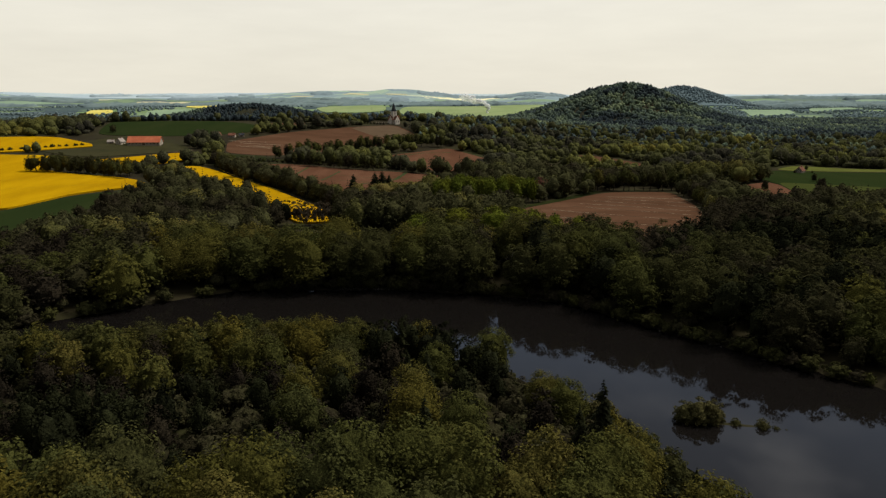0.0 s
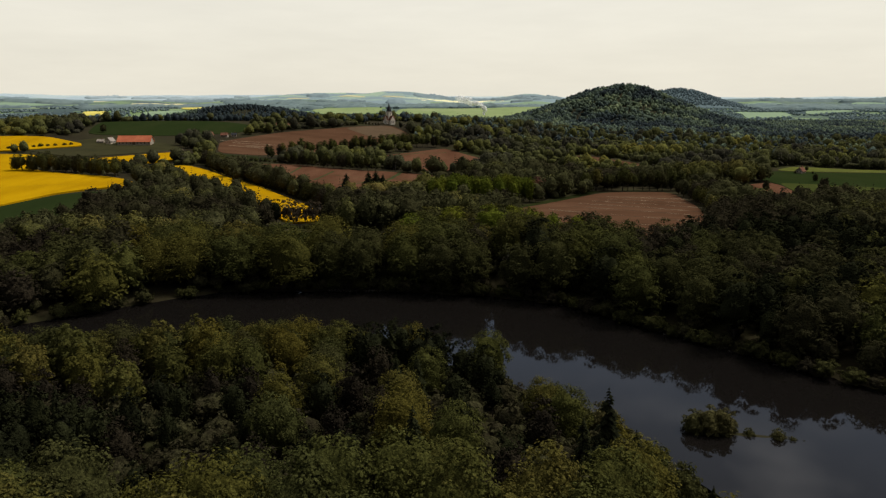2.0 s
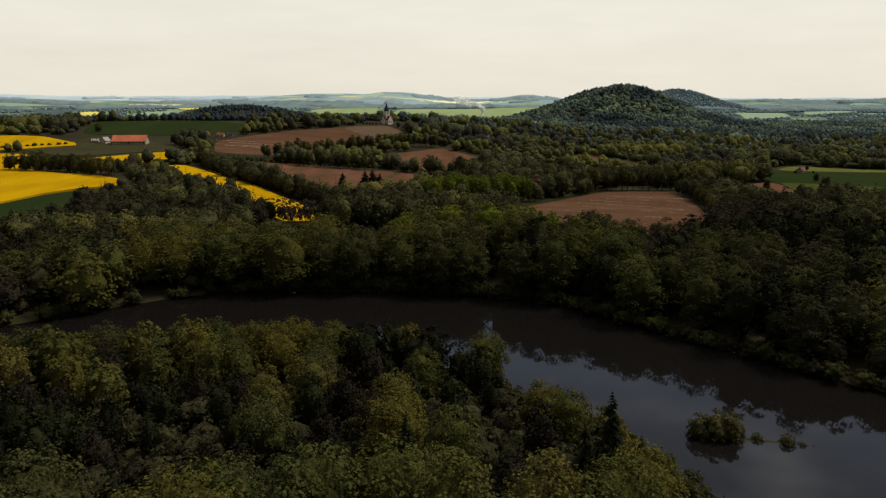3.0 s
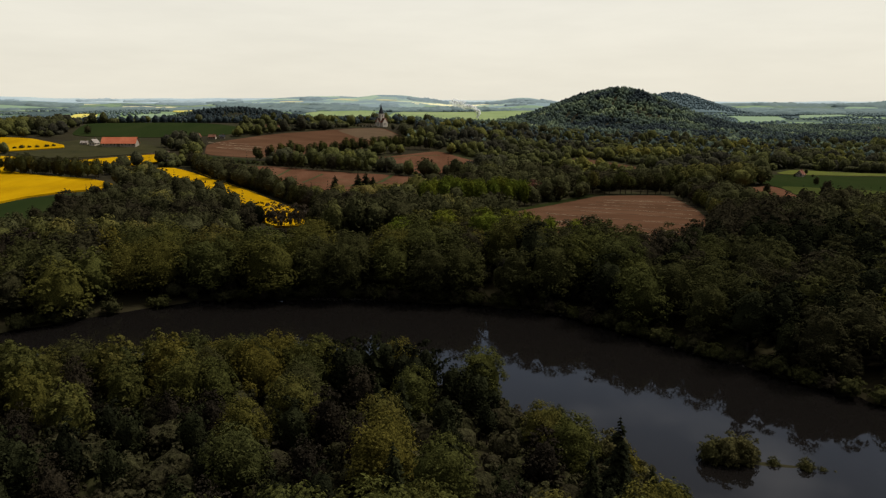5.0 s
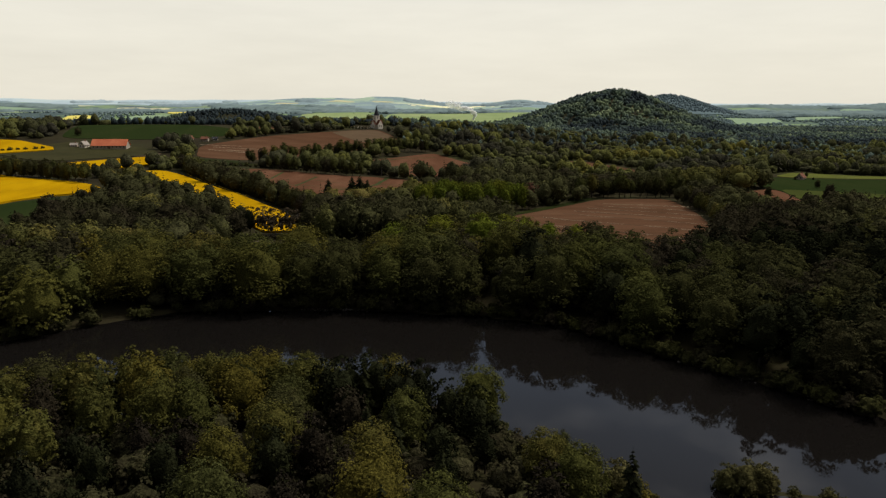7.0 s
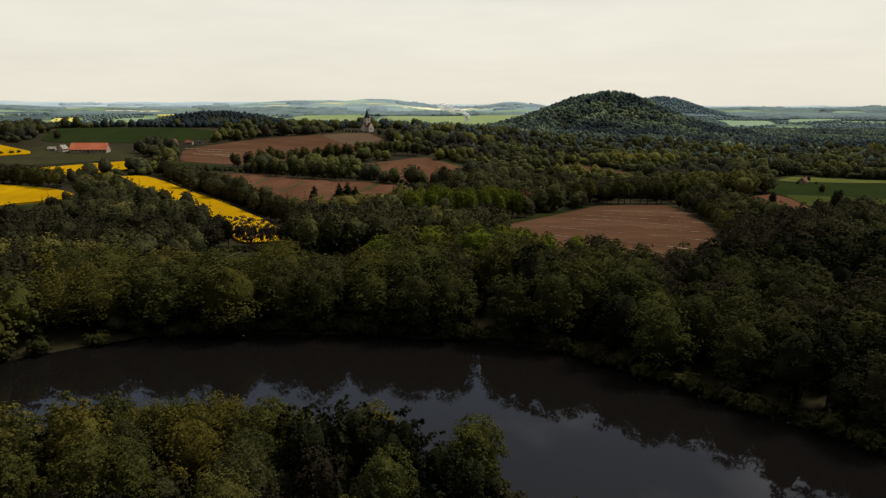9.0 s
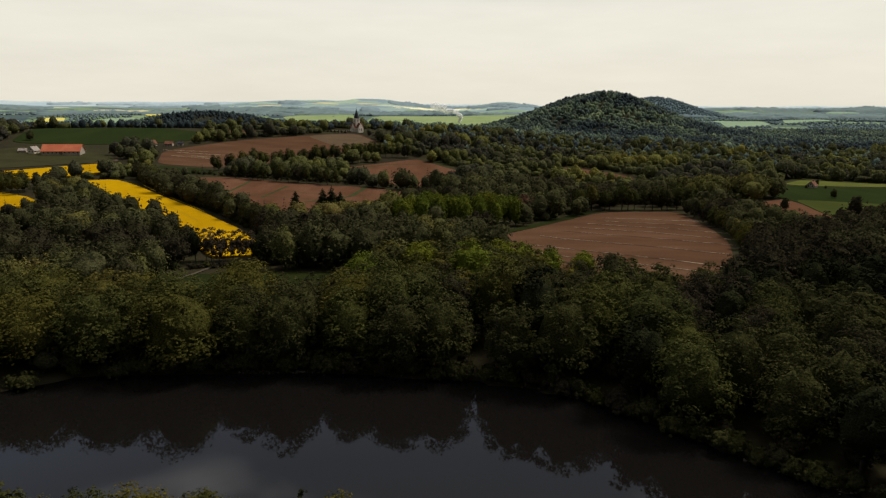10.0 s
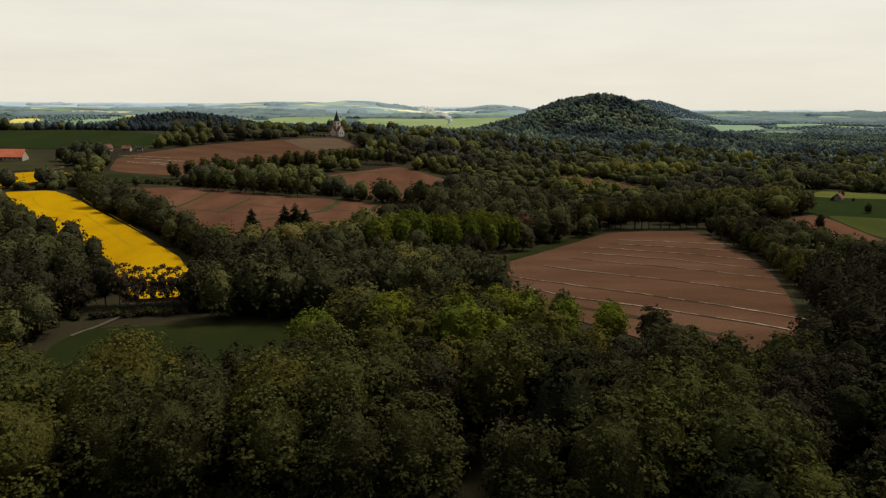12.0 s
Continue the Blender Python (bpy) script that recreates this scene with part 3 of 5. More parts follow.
def ridge(name, dist, base, swells, rough, seed, mat, half=3600, foot=22):
    """A long hill across the distance, with a foot, a slope and a back; swells: where along it, how wide and how high. Returns its slope: a place for x and a share of the height."""
    def top(x):
        return base + sum(h * math.exp(-((x - c) / w) ** 2) for c, w, h in swells) + rough * (noise.noise((x / 420, seed, 0)) + 0.5 * noise.noise((x / 150, seed, 4)) + 0.15 * noise.noise((x / 40, seed, 9)))

    def slope(x, share):
        wob = 1 + 0.14 * noise.noise((x / 260, share * 5, seed)) * (0 < share < 1)
        dy = float(np.interp(share, (0, 0.35, 0.72, 0.93, 1), (-620, -430, -220, -80, 0)))
        return x, dist - abs(x) * 0.1 + dy, foot + (top(x) - foot) * share * wob

    n, shares = 240, (0.0, 0.12, 0.25, 0.4, 0.55, 0.7, 0.85, 0.95, 1.0)
    verts, quads, k = [], [], len(shares) + 1
    for i in range(n + 1):
        x = -half + 2 * half * i / n
        verts += [slope(x, q) for q in shares]
        verts.append((x, verts[-1][1] + 130, foot + (top(x) - foot) * 0.75))
    for i in range(n):
        quads += [(i * k + j, (i + 1) * k + j, (i + 1) * k + j + 1, i * k + j + 1) for j in range(k - 1)]
    tagged(new(name, mesh_of(name, verts, quads, mat, smooth=True)), "long ridge of woods and fields, distance haze painted blue into it", "hills", kind="structure")
    return slope


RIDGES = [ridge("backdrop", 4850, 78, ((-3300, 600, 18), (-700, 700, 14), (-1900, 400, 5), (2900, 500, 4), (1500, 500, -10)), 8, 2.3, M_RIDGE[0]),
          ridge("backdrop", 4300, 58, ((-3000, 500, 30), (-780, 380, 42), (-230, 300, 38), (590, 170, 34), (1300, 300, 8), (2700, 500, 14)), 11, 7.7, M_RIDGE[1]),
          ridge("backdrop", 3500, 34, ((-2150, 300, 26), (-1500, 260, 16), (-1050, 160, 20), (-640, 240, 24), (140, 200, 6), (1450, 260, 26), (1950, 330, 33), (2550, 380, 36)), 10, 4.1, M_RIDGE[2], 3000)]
# slope fields paled by haze that is mixed into their base colours
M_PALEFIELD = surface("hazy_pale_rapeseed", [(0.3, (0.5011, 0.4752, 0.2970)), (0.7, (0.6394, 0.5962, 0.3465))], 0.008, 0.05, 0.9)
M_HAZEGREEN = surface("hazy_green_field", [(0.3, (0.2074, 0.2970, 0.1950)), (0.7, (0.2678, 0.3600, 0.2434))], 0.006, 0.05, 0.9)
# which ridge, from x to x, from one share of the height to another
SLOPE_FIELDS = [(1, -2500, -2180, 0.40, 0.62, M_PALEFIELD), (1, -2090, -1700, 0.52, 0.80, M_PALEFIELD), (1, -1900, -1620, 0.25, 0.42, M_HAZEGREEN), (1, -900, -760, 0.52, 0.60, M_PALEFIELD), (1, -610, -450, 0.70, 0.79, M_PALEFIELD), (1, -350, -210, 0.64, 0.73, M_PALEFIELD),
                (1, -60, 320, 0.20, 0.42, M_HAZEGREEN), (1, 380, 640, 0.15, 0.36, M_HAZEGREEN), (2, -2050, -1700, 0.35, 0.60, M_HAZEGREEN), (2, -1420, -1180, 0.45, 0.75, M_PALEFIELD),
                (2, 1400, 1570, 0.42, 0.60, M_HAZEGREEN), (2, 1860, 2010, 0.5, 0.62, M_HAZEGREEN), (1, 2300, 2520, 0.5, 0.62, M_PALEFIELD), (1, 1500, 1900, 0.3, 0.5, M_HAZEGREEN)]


def slope_field(which, x0, x1, low, high, mat):
    """A field lying on the slope of a far ridge, with uneven edges that run out to its ends."""
    slope, verts, quads, n = RIDGES[which], [], [], 18
    for i in range(n + 1):
        f = i / n
        x, swell = x0 + (x1 - x0) * f, math.sin(math.pi * f) ** 0.4
        mid = (low + high) / 2 + 0.06 * noise.noise((x / 120, which, 2))
        lo = mid - (high - low) / 2 * swell * (1 + 0.5 * noise.noise((x / 70, which, 5)))
        hi = mid + (high - low) / 2 * swell * (1 + 0.5 * noise.noise((x / 70, which, 8)))
        for q in range(4):
            px, py, pz = slope(x, min(0.97, max(0.02, lo + (hi - lo) * q / 3)))
            verts.append((px, py - 2, pz + 0.9))
    for i in range(n):
        quads += [(i * 4 + q, i * 4 + 4 + q, i * 4 + 5 + q, i * 4 + 1 + q) for q in range(3)]
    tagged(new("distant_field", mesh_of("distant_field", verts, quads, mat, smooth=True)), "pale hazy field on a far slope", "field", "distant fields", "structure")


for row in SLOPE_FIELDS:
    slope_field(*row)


def slope_wood(which, x0, x1, low, high):
    """A wood on the slope of a far ridge: a lumpy canopy with edges that come down to the ground."""
    slope, verts, quads = RIDGES[which], [], []
    n, rows = max(8, int((x1 - x0) / 11)), 6
    for i in range(n + 1):
        f = i / n
        x, swell = x0 + (x1 - x0) * f, math.sin(math.pi * f) ** 0.5
        mid = (low + high) / 2 + 0.1 * noise.noise((x / 150, which, 12))
        half = (high - low) / 2 * (0.05 + 0.95 * swell) * (1 + 0.5 * noise.noise((x / 60, which, 15)))
        for q in range(rows + 1):
            px, py, pz = slope(x, min(1.0, max(0.0, mid + half * (2 * q / rows - 1))))
            tall = (9 + 7 * noise.noise((x / 14, q * 1.7, which)) + 5 * noise.noise((x / 45, q, which + 3))) * (0 < q < rows and 0 < i < n)
            verts.append((px, py - 3, pz + tall - 1.0))
    for i in range(n):
        quads += [(i * (rows + 1) + q, (i + 1) * (rows + 1) + q, (i + 1) * (rows + 1) + q + 1, i * (rows + 1) + q + 1) for q in range(rows)]
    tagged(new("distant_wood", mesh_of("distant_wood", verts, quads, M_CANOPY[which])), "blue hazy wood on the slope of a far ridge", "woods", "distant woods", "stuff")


pick = random.Random(8)
for which, count, lo, hi in ((0, 22, -3200, 3200), (1, 84, -2900, 2900), (2, 110, -2450, 2600)):
    for k in range(count):
        x0 = lo + (hi - lo) * (k + pick.uniform(-0.6, 0.6)) / count
        x1, low = x0 + pick.uniform(90, 420), pick.choice((0.02, 0.12, 0.25, 0.38, 0.5, 0.62, 0.7))
        high = min(0.97, low + pick.uniform(0.08, 0.3))
        if not any(q == which and x0 < b and a < x1 and low < d and c < high for q, a, b, c, d, _ in SLOPE_FIELDS):
            slope_wood(which, x0, x1, low, high)


# ---- trees ----
def ico(levels):
    bm = bmesh.new()
    bmesh.ops.create_icosphere(bm, subdivisions=levels, radius=1.0)
    v = np.array([p.co[:] for p in bm.verts])
    bm.verts.ensure_lookup_table()
    t = np.array([[q.index for q in f.verts] for f in bm.faces])
    bm.free()
    return v, t


ICO1, ICO2, ICO3 = ico(1), ico(2), ico(3)


def leaf_cards(rng, lobes, count, size, heart, low=-0.35, loose=0.4):
    """Folded leaf clumps over the outer side of the lobes of a crown."""
    c = np.array([p for p, r in lobes])
    r = np.array([q for p, q in lobes])
    share = r ** 2 / (r ** 2).sum()
    which = rng.choice(len(lobes), count, p=share)
    out = c[which] - np.array(heart)
    out /= np.maximum(np.linalg.norm(out, axis=1), 0.1)[:, None]
    d = rng.normal(size=(count, 3))
    d /= np.linalg.norm(d, axis=1)[:, None]
    back = (d * out).sum(1)
    d -= out * np.where(back < 0, 2 * back, 0)[:, None]
    d[:, 2] = np.where(d[:, 2] < low, -d[:, 2], d[:, 2])
    p = c[which] + d * (r[which] * rng.uniform(0.5, 1.12, count))[:, None]
    nrm = d + rng.normal(scale=loose, size=(count, 3)) + np.array([0, 0, 0.3])
    nrm /= np.linalg.norm(nrm, axis=1)[:, None]
    u = np.cross(nrm, rng.normal(size=(count, 3)))
    u /= np.linalg.norm(u, axis=1)[:, None]
    v = np.cross(nrm, u)
    s = (size * rng.uniform(0.6, 1.35, count))[:, None]
    q = np.stack([p - u * s - nrm * s * 0.22, p - v * s * 0.7, p + u * s - nrm * s * 0.22, p + v * s * 0.7], 1).reshape(-1, 3)
    i = np.arange(count)[:, None] * 4
    return q, np.concatenate([i + [0, 1, 3], i + [1, 2, 3]])


def join(pieces):
    vs, ts, k = [], [], 0
    for v, t in pieces:
        vs.append(v)
        ts.append(t + k)
        k += len(v)
    return np.concatenate(vs), np.concatenate(ts)


def crown(seed, radius, low, high, lobes, cards, size, tall=1.0, heart=0.72, loose=0.18, lump=0.27, waist=0.42, ball=None):
    """A crown between two heights: an uneven leafy dome under many small lobes of leaf clumps."""
    rng = np.random.default_rng(seed)
    mid = low + (high - low) * waist
    made = []
    lean = rng.uniform(-0.12, 0.12, 2) * radius
    for i in range(lobes):
        h = 1 - 1.75 * (i + 0.5) / lobes + rng.uniform(-0.08, 0.08)
        a = i * 2.39996 + rng.uniform(-0.4, 0.4)
        w = math.sqrt(max(0.0, 1 - h * h)) ** tall if h > 0 else 1 - 0.5 * h * h
        r = radius * lump * rng.uniform(0.6, 1.45)
        q = (radius - 0.7 * r) * rng.uniform(0.82, 1.06)
        z = mid + ((high - mid - 0.7 * r) if h > 0 else (mid - low - 0.5 * r)) * h * rng.uniform(0.88, 1.06)
        made.append(((q * w * math.cos(a) + lean[0] * h, q * w * math.sin(a) + lean[1] * h, z), r))
    v, t = ball or ICO3
    up = v[:, 2:]
    lump_v = 1 + np.array([[0.24 * noise.noise((x * 1.9 + seed, y * 1.9, z * 1.9)) + 0.2 * noise.noise((x * 4.5, y * 4.5 + seed, z * 4.5))] for x, y, z in v])
    dome = v * heart * lump_v * np.concatenate([np.full((len(v), 2), radius * 0.94), np.where(up > 0, high - mid, mid - low)], 1) + np.array([0, 0, mid])
    return join([leaf_cards(rng, made, cards, size, (0, 0, mid), loose=loose), (dome, t)])


def conifer(seed, height, radius, levels, around, ragged=0.25):
    """Whorls of drooping boughs on a spire."""
    rng = np.random.default_rng(seed)
    vs, ts = [], []
    for i in range(levels):
        f = (i + 0.5) / levels
        z, r = height * (0.10 + 0.9 * f), radius * (1 - f) ** 0.85 + 0.25
        for k in range(max(4, int(around * (1 - 0.6 * f)))):
            a = rng.uniform(0, 6.28)
            out, drop, w = r * rng.uniform(1 - ragged, 1 + ragged), r * rng.uniform(0.2, 0.5), r * rng.uniform(0.22, 0.36) + 0.12
            c, s = math.cos(a), math.sin(a)
            j = len(vs)
            vs += [(0, 0, z + 0.35 * r), (out * 0.6 * c - w * s, out * 0.6 * s + w * c, z - drop * 0.6), (out * c, out * s, z - drop), (out * 0.6 * c + w * s, out * 0.6 * s - w * c, z - drop * 0.6), (out * 0.55 * c, out * 0.55 * s, z + 0.05 * r)]
            ts += [(j, j + 1, j + 4), (j + 1, j + 2, j + 4), (j + 2, j + 3, j + 4), (j + 3, j, j + 4)]
    j = len(vs)
    vs += [(0.12, 0, height * 0.92), (-0.06, 0.1, height * 0.92), (-0.06, -0.1, height * 0.92), (0, 0, height * 1.04)]
    ts += [(j, j + 1, j + 3), (j + 1, j + 2, j + 3), (j + 2, j, j + 3)]
    return np.array(vs, float), np.array(ts)


def limb(a, b, ra, rb, sides=6):
    a, b = np.array(a, float), np.array(b, float)
    w = (b - a) / np.linalg.norm(b - a)
    u = np.cross(w, (0.3, 1, 0.2))
    u /= np.linalg.norm(u)
    v = np.cross(w, u)
    k = np.arange(sides) * 2 * math.pi / sides
    ring = np.cos(k)[:, None] * u + np.sin(k)[:, None] * v
    vs = np.concatenate([a + ring * ra, b + ring * rb])
    i = np.arange(sides)
    j = (i + 1) % sides
    return vs, np.concatenate([np.stack([i, j, j + sides], 1), np.stack([i, j + sides, i + sides], 1)])


def trunk(seed, height, girth, limbs=5, spread=2.6):
    rng = np.random.default_rng(seed)
    bend = rng.uniform(-0.3, 0.3, 2)
    knee = (bend[0], bend[1], height * 0.45)
    made = [limb((0, 0, -0.6), knee, girth, girth * 0.72, 8), limb(knee, (bend[0] * 2, bend[1] * 2, height), girth * 0.72, girth * 0.2, 7)]
    for i in range(limbs):
        a, h = i * 2.4 + rng.uniform(-0.3, 0.3), height * rng.uniform(0.4, 0.75)
        tip = (bend[0] + spread * math.cos(a), bend[1] + spread * math.sin(a), h + spread * rng.uniform(0.7, 1.3))
        made.append(limb((bend[0], bend[1], h), tip, girth * 0.4, girth * 0.1, 5))
    return join(made)


def bare_tree(seed, height, boughs=26):
    """A leafless tree: trunk, boughs and twigs."""
    rng = np.random.default_rng(seed)
    made = [limb((0, 0, -0.5), (0.2, 0.1, height * 0.9), 0.22, 0.05, 7)]
    for i in range(boughs):
        h, a = height * rng.uniform(0.35, 0.88), i * 2.4 + rng.uniform(-0.4, 0.4)
        n = (1 - h / height) * height * 0.5 + 0.8
        tip = np.array((n * math.cos(a) * 0.7, n * math.sin(a) * 0.7, h + n * 0.8))
        made.append(limb((0.2 * h / height, 0, h), tip, 0.07, 0.025, 4))
        for k in range(4):
            f = rng.uniform(0.35, 1)
            p = np.array((0, 0, h)) * (1 - f) + tip * f
            made.append(limb(p, p + rng.normal(size=3) * 0.5 + (0, 0, 0.9), 0.03, 0.012, 3))
    return join(made)


KINDS = {}


def tree_kind(name, kind, crown_data, trunk_data, label, group, category="tree", bark=None):
    ob = thing(name, pose(0, 0, -400), label, category, group)
    for pname, data, mat in (("trunk", trunk_data, bark or M_BARK), ("crown", crown_data, M_LEAF.get(kind))):
        if data is not None:
            p = new(pname, mesh_of(pname, data[0], data[1], mat))
            p.parent = ob
    KINDS.setdefault(kind, []).append([ob, False])


for s in range(3):
    tree_kind("lime_tree", "lime", crown(10 + s, 5.2 + 0.3 * s, 0.3, 17, 60, 2900, 0.25, waist=0.5), trunk(s, 12, 0.32), "tall lime tree in fresh mid-green spring leaf", "woodland limes")
    tree_kind("oak_tree", "oak", crown(30 + s, 5.6 + 0.3 * s, 0.2, 16.5, 48, 2900, 0.25, lump=0.31), trunk(40 + s, 11, 0.38, 6, 3.2), "broad oak tree in yellow-green young leaf", "woodland oaks")
    tree_kind("alder_tree", "alder", crown(60 + s, 4.7 + 0.3 * s, 0.8, 17, 56, 2600, 0.25, tall=0.8), trunk(70 + s, 13, 0.26), "dark green alder tree of the wood", "woodland alders")
for s in range(3):
    for name, kind, label, group in (("lime_tree", "lime", "tall lime tree in fresh mid-green spring leaf", "woodland limes"), ("oak_tree", "oak", "broad oak tree in yellow-green young leaf", "woodland oaks"),
                                     ("alder_tree", "alder", "dark green alder tree of the wood", "woodland alders")):
        tree_kind(name, kind, crown(130 + s, 5.2 + 0.3 * s, 0.5, 17, 40, 1000, 0.44), trunk(140 + s, 12, 0.32, 3), label, group)
        KINDS.setdefault("plain_" + kind, []).append(KINDS[kind].pop())
for s in range(2):
    tree_kind("late_oak", "late", crown(190 + s, 4.6, 1.0, 17, 40, 900, 0.36, heart=0.66, loose=0.7), trunk(192 + s, 13, 0.3, 7, 2.8), "oak in dark brown leaf, the wood's shade painted into its colour", "late oaks")
    tree_kind("lime_tree", "fresh", crown(180 + s, 4.8 + 0.4 * s, 2.6 * s, 17, 44, 1500, 0.32, waist=0.5), trunk(182 + s, 13, 0.34, 5), "tall lime tree in bright fresh green leaf", "fresh green limes")
for s in range(2):
    tree_kind("willow_bush", "willow", crown(80 + s, 2.5, 0.2, 6.4, 26, 1300, 0.17, heart=0.7, loose=0.6), trunk(82 + s, 4, 0.16, 6, 1.8), "pale green rounded willow bush at the water", "pond willows", "bush")
    tree_kind("birch_tree", "birch", crown(90 + s, 3.9, 2.5, 15, 20, 900, 0.31, tall=0.8, heart=0.4, loose=0.6), trunk(92 + s, 14, 0.17, 9, 2.2), "slender birch tree with thin olive-brown spring leaf", "woodland birches", bark=M_PALEBARK)
    tree_kind("spruce_tree", "spruce", conifer(95 + s, 19, 4.4 + 0.6 * s, 26, 22, 0.6), trunk(97 + s, 16, 0.25, 0), "dark pointed spruce tree standing over the broadleaved crowns", "dark spruces")
for s in range(2):
    tree_kind("shore_shrub", "alder", crown(110 + s, 9.0, 0.0, 14.5, 16, 280, 1.1, ball=ICO2), trunk(112 + s, 8, 0.3, 6, 4.0), "low dark green shrub leaning over the pond's edge", "shore shrubs", "bush")
    KINDS.setdefault("shrub", []).append(KINDS["alder"].pop())
for s in range(3):
    tree_kind("pine_tree", "spruce", crown(150 + s, 3.9, 2.0, 17, 26, 700, 0.36, tall=0.6, loose=0.8, heart=0.7), trunk(155 + s, 15, 0.28, 6, 2.2), "dark bushy pine tree among the broadleaved crowns", "dark pines")
    KINDS.setdefault("pine", []).append(KINDS["spruce"].pop())
for s in range(2):
    tree_kind("lime_tree", "lime", crown(170 + s, 4.6, 4.3, 17, 28, 800, 0.37), trunk(172 + s, 13, 0.36, 5), "lime tree with a bare trunk in an avenue beside the field", "avenue limes")
    KINDS.setdefault("avenue", []).append(KINDS["lime"].pop())
tree_kind("copper_tree", "copper", crown(120, 4.6, 2, 16.5, 20, 1100, 0.4), trunk(121, 12, 0.3), "tree in rusty copper-brown young leaf", "copper trees")
tree_kind("bare_tree", "bare", None, bare_tree(5, 13), "leafless pale grey tree with thin twigs", "bare trees", bark=M_PALEBARK)


def plant(kind, x, y, height, rng, sink=0.2, wide=1.0):
    """The first of a kind's models is moved into place, the rest are copies."""
    row = KINDS[kind][int(rng.integers(len(KINDS[kind])))]
    base = {"willow": 6.0, "spruce": 19.5, "bare": 13.0, "birch": 15.0}.get(kind, 17.0)
    k = height / base
    m = pose(x, y, gz(x, y) - sink, rng.normal() * 2, rng.normal() * 2, rng.uniform(0, 360))
    ob = row[0] if not row[1] else copy_thing(row[0], m)
    row[1] = True
    ob.matrix_basis = m @ Matrix.Diagonal((k * wide, k * wide, k, 1))
    return ob


def spots(rng, x0, x1, y0, y1, gap, clear=3.0, slope=0.715, margin=20):
    """Uneven planting of the woods: all the land but the fields, clearings and the pond."""
    gx, gy = np.meshgrid(np.arange(x0, x1, gap), np.arange(y0, y1, gap))
    gx[1::2] += gap / 2
    x = gx.ravel() + rng.uniform(-0.34, 0.34, gx.size) * gap
    y = gy.ravel() + rng.uniform(-0.34, 0.34, gx.size) * gap
    ok = (np.abs(x) < slope * y + margin) & (y < y1)
    x, y = x[ok], y[ok]
    keep = signed(POND, x, y) > 2.0
    for p in OPENINGS + CLEARINGS:
        keep &= signed(p, x, y) > clear
    return x[keep], y[keep]


# yards, lanes and thin places in the woods
ROWS_OF_TREES = [[(-158, 609), (-125, 633), (-88, 661), (-62, 681), (-28, 704), (4, 708)], [(-132, 577), (-89, 567), (-48, 559)], [(-330, 517), (-319, 514), (-280, 503), (-227, 468)], [(-322, 524), (-300, 518), (-262, 506), (-232, 486)]]
CLEARINGS = [[(104, 457), (178, 464), (180, 478), (104, 470)], [(-350, 650), (-262, 648), (-262, 704), (-350, 704)], [(-440, 530), (-330, 530), (-255, 522), (-250, 625), (-345, 600), (-440, 600)], [(-4, 386), (50, 400), (62, 420), (48, 432), (0, 416)]]
CLEARINGS += [[(-430, 600), (-345, 636), (-338, 660), (-430, 630)], [(-82, 331), (-61, 335), (-61, 318), (-80, 312)], [(-90, 830), (-30, 835), (-30, 885), (-90, 885)], [(-262, 700), (-215, 706), (-220, 740), (-270, 735)]]

rng = np.random.default_rng(4)
SPRUCES = [(30, 110, 17.5), (25, 105, 13), (34, 105, 12.5), (-10, 148, 16.5), (-3, 128, 15), (-8, 126, 15), (-3, 100, 16), (4, 112, 15),
           (-62, 108, 16), (-46, 259, 19), (41, 92, 11), (-60, 430, 15), (-46, 437, 16), (-41.5, 438, 17), (-37.5, 440, 14), (12, 420, 12)]
THIN = [(-77, 329, 13), (-74.5, 328, 14), (-72, 330, 12), (-69.5, 329, 13), (-67, 331, 12), (-64.5, 330, 13), (-62, 332, 12), (-59.5, 332, 12), (-73, 326, 9), (-66, 327, 9), (-70, 325, 8), (-62, 328, 9)]
DARKS = [(-69, 112, 14), (-63, 113, 12), (-74, 105, 14), (-57, 100, 15), (-66, 98, 15), (-60, 92, 13), (-53, 112, 13), (-68, 105, 12), (-56, 107, 14), (-81, 329, 14), (-13, 150, 15), (-8, 151, 16.5), (-4, 148, 14.5), (1, 147, 16), (-2, 142, 16), (6, 143, 13.5), (10, 138, 14), (14, 139, 10), (-18, 152, 14), (-14, 144, 16)]
BARES = [(56, 258, 13), (61, 262, 12), (70, 266, 12), (-90, 292, 9), (-88, 300, 8), (26, 236, 10)]
COPPERS = [(66, 437, 15), (70, 441, 13), (62, 432, 13)]
for row in ROWS_OF_TREES:
    CLEARINGS.append([(a, b - 5) for a, b in row] + [(a, b + 5) for a, b in row[::-1]])
x, y = spots(rng, -150, 150, 57, 168, 8.9)
xb, yb = spots(rng, -320, 320, 168, 302, 10.4)
x, y = np.concatenate([x, xb]), np.concatenate([y, yb])
ok = (y < 268) | ((x > -30) & (x < 75))
x, y = x[ok], y[ok]
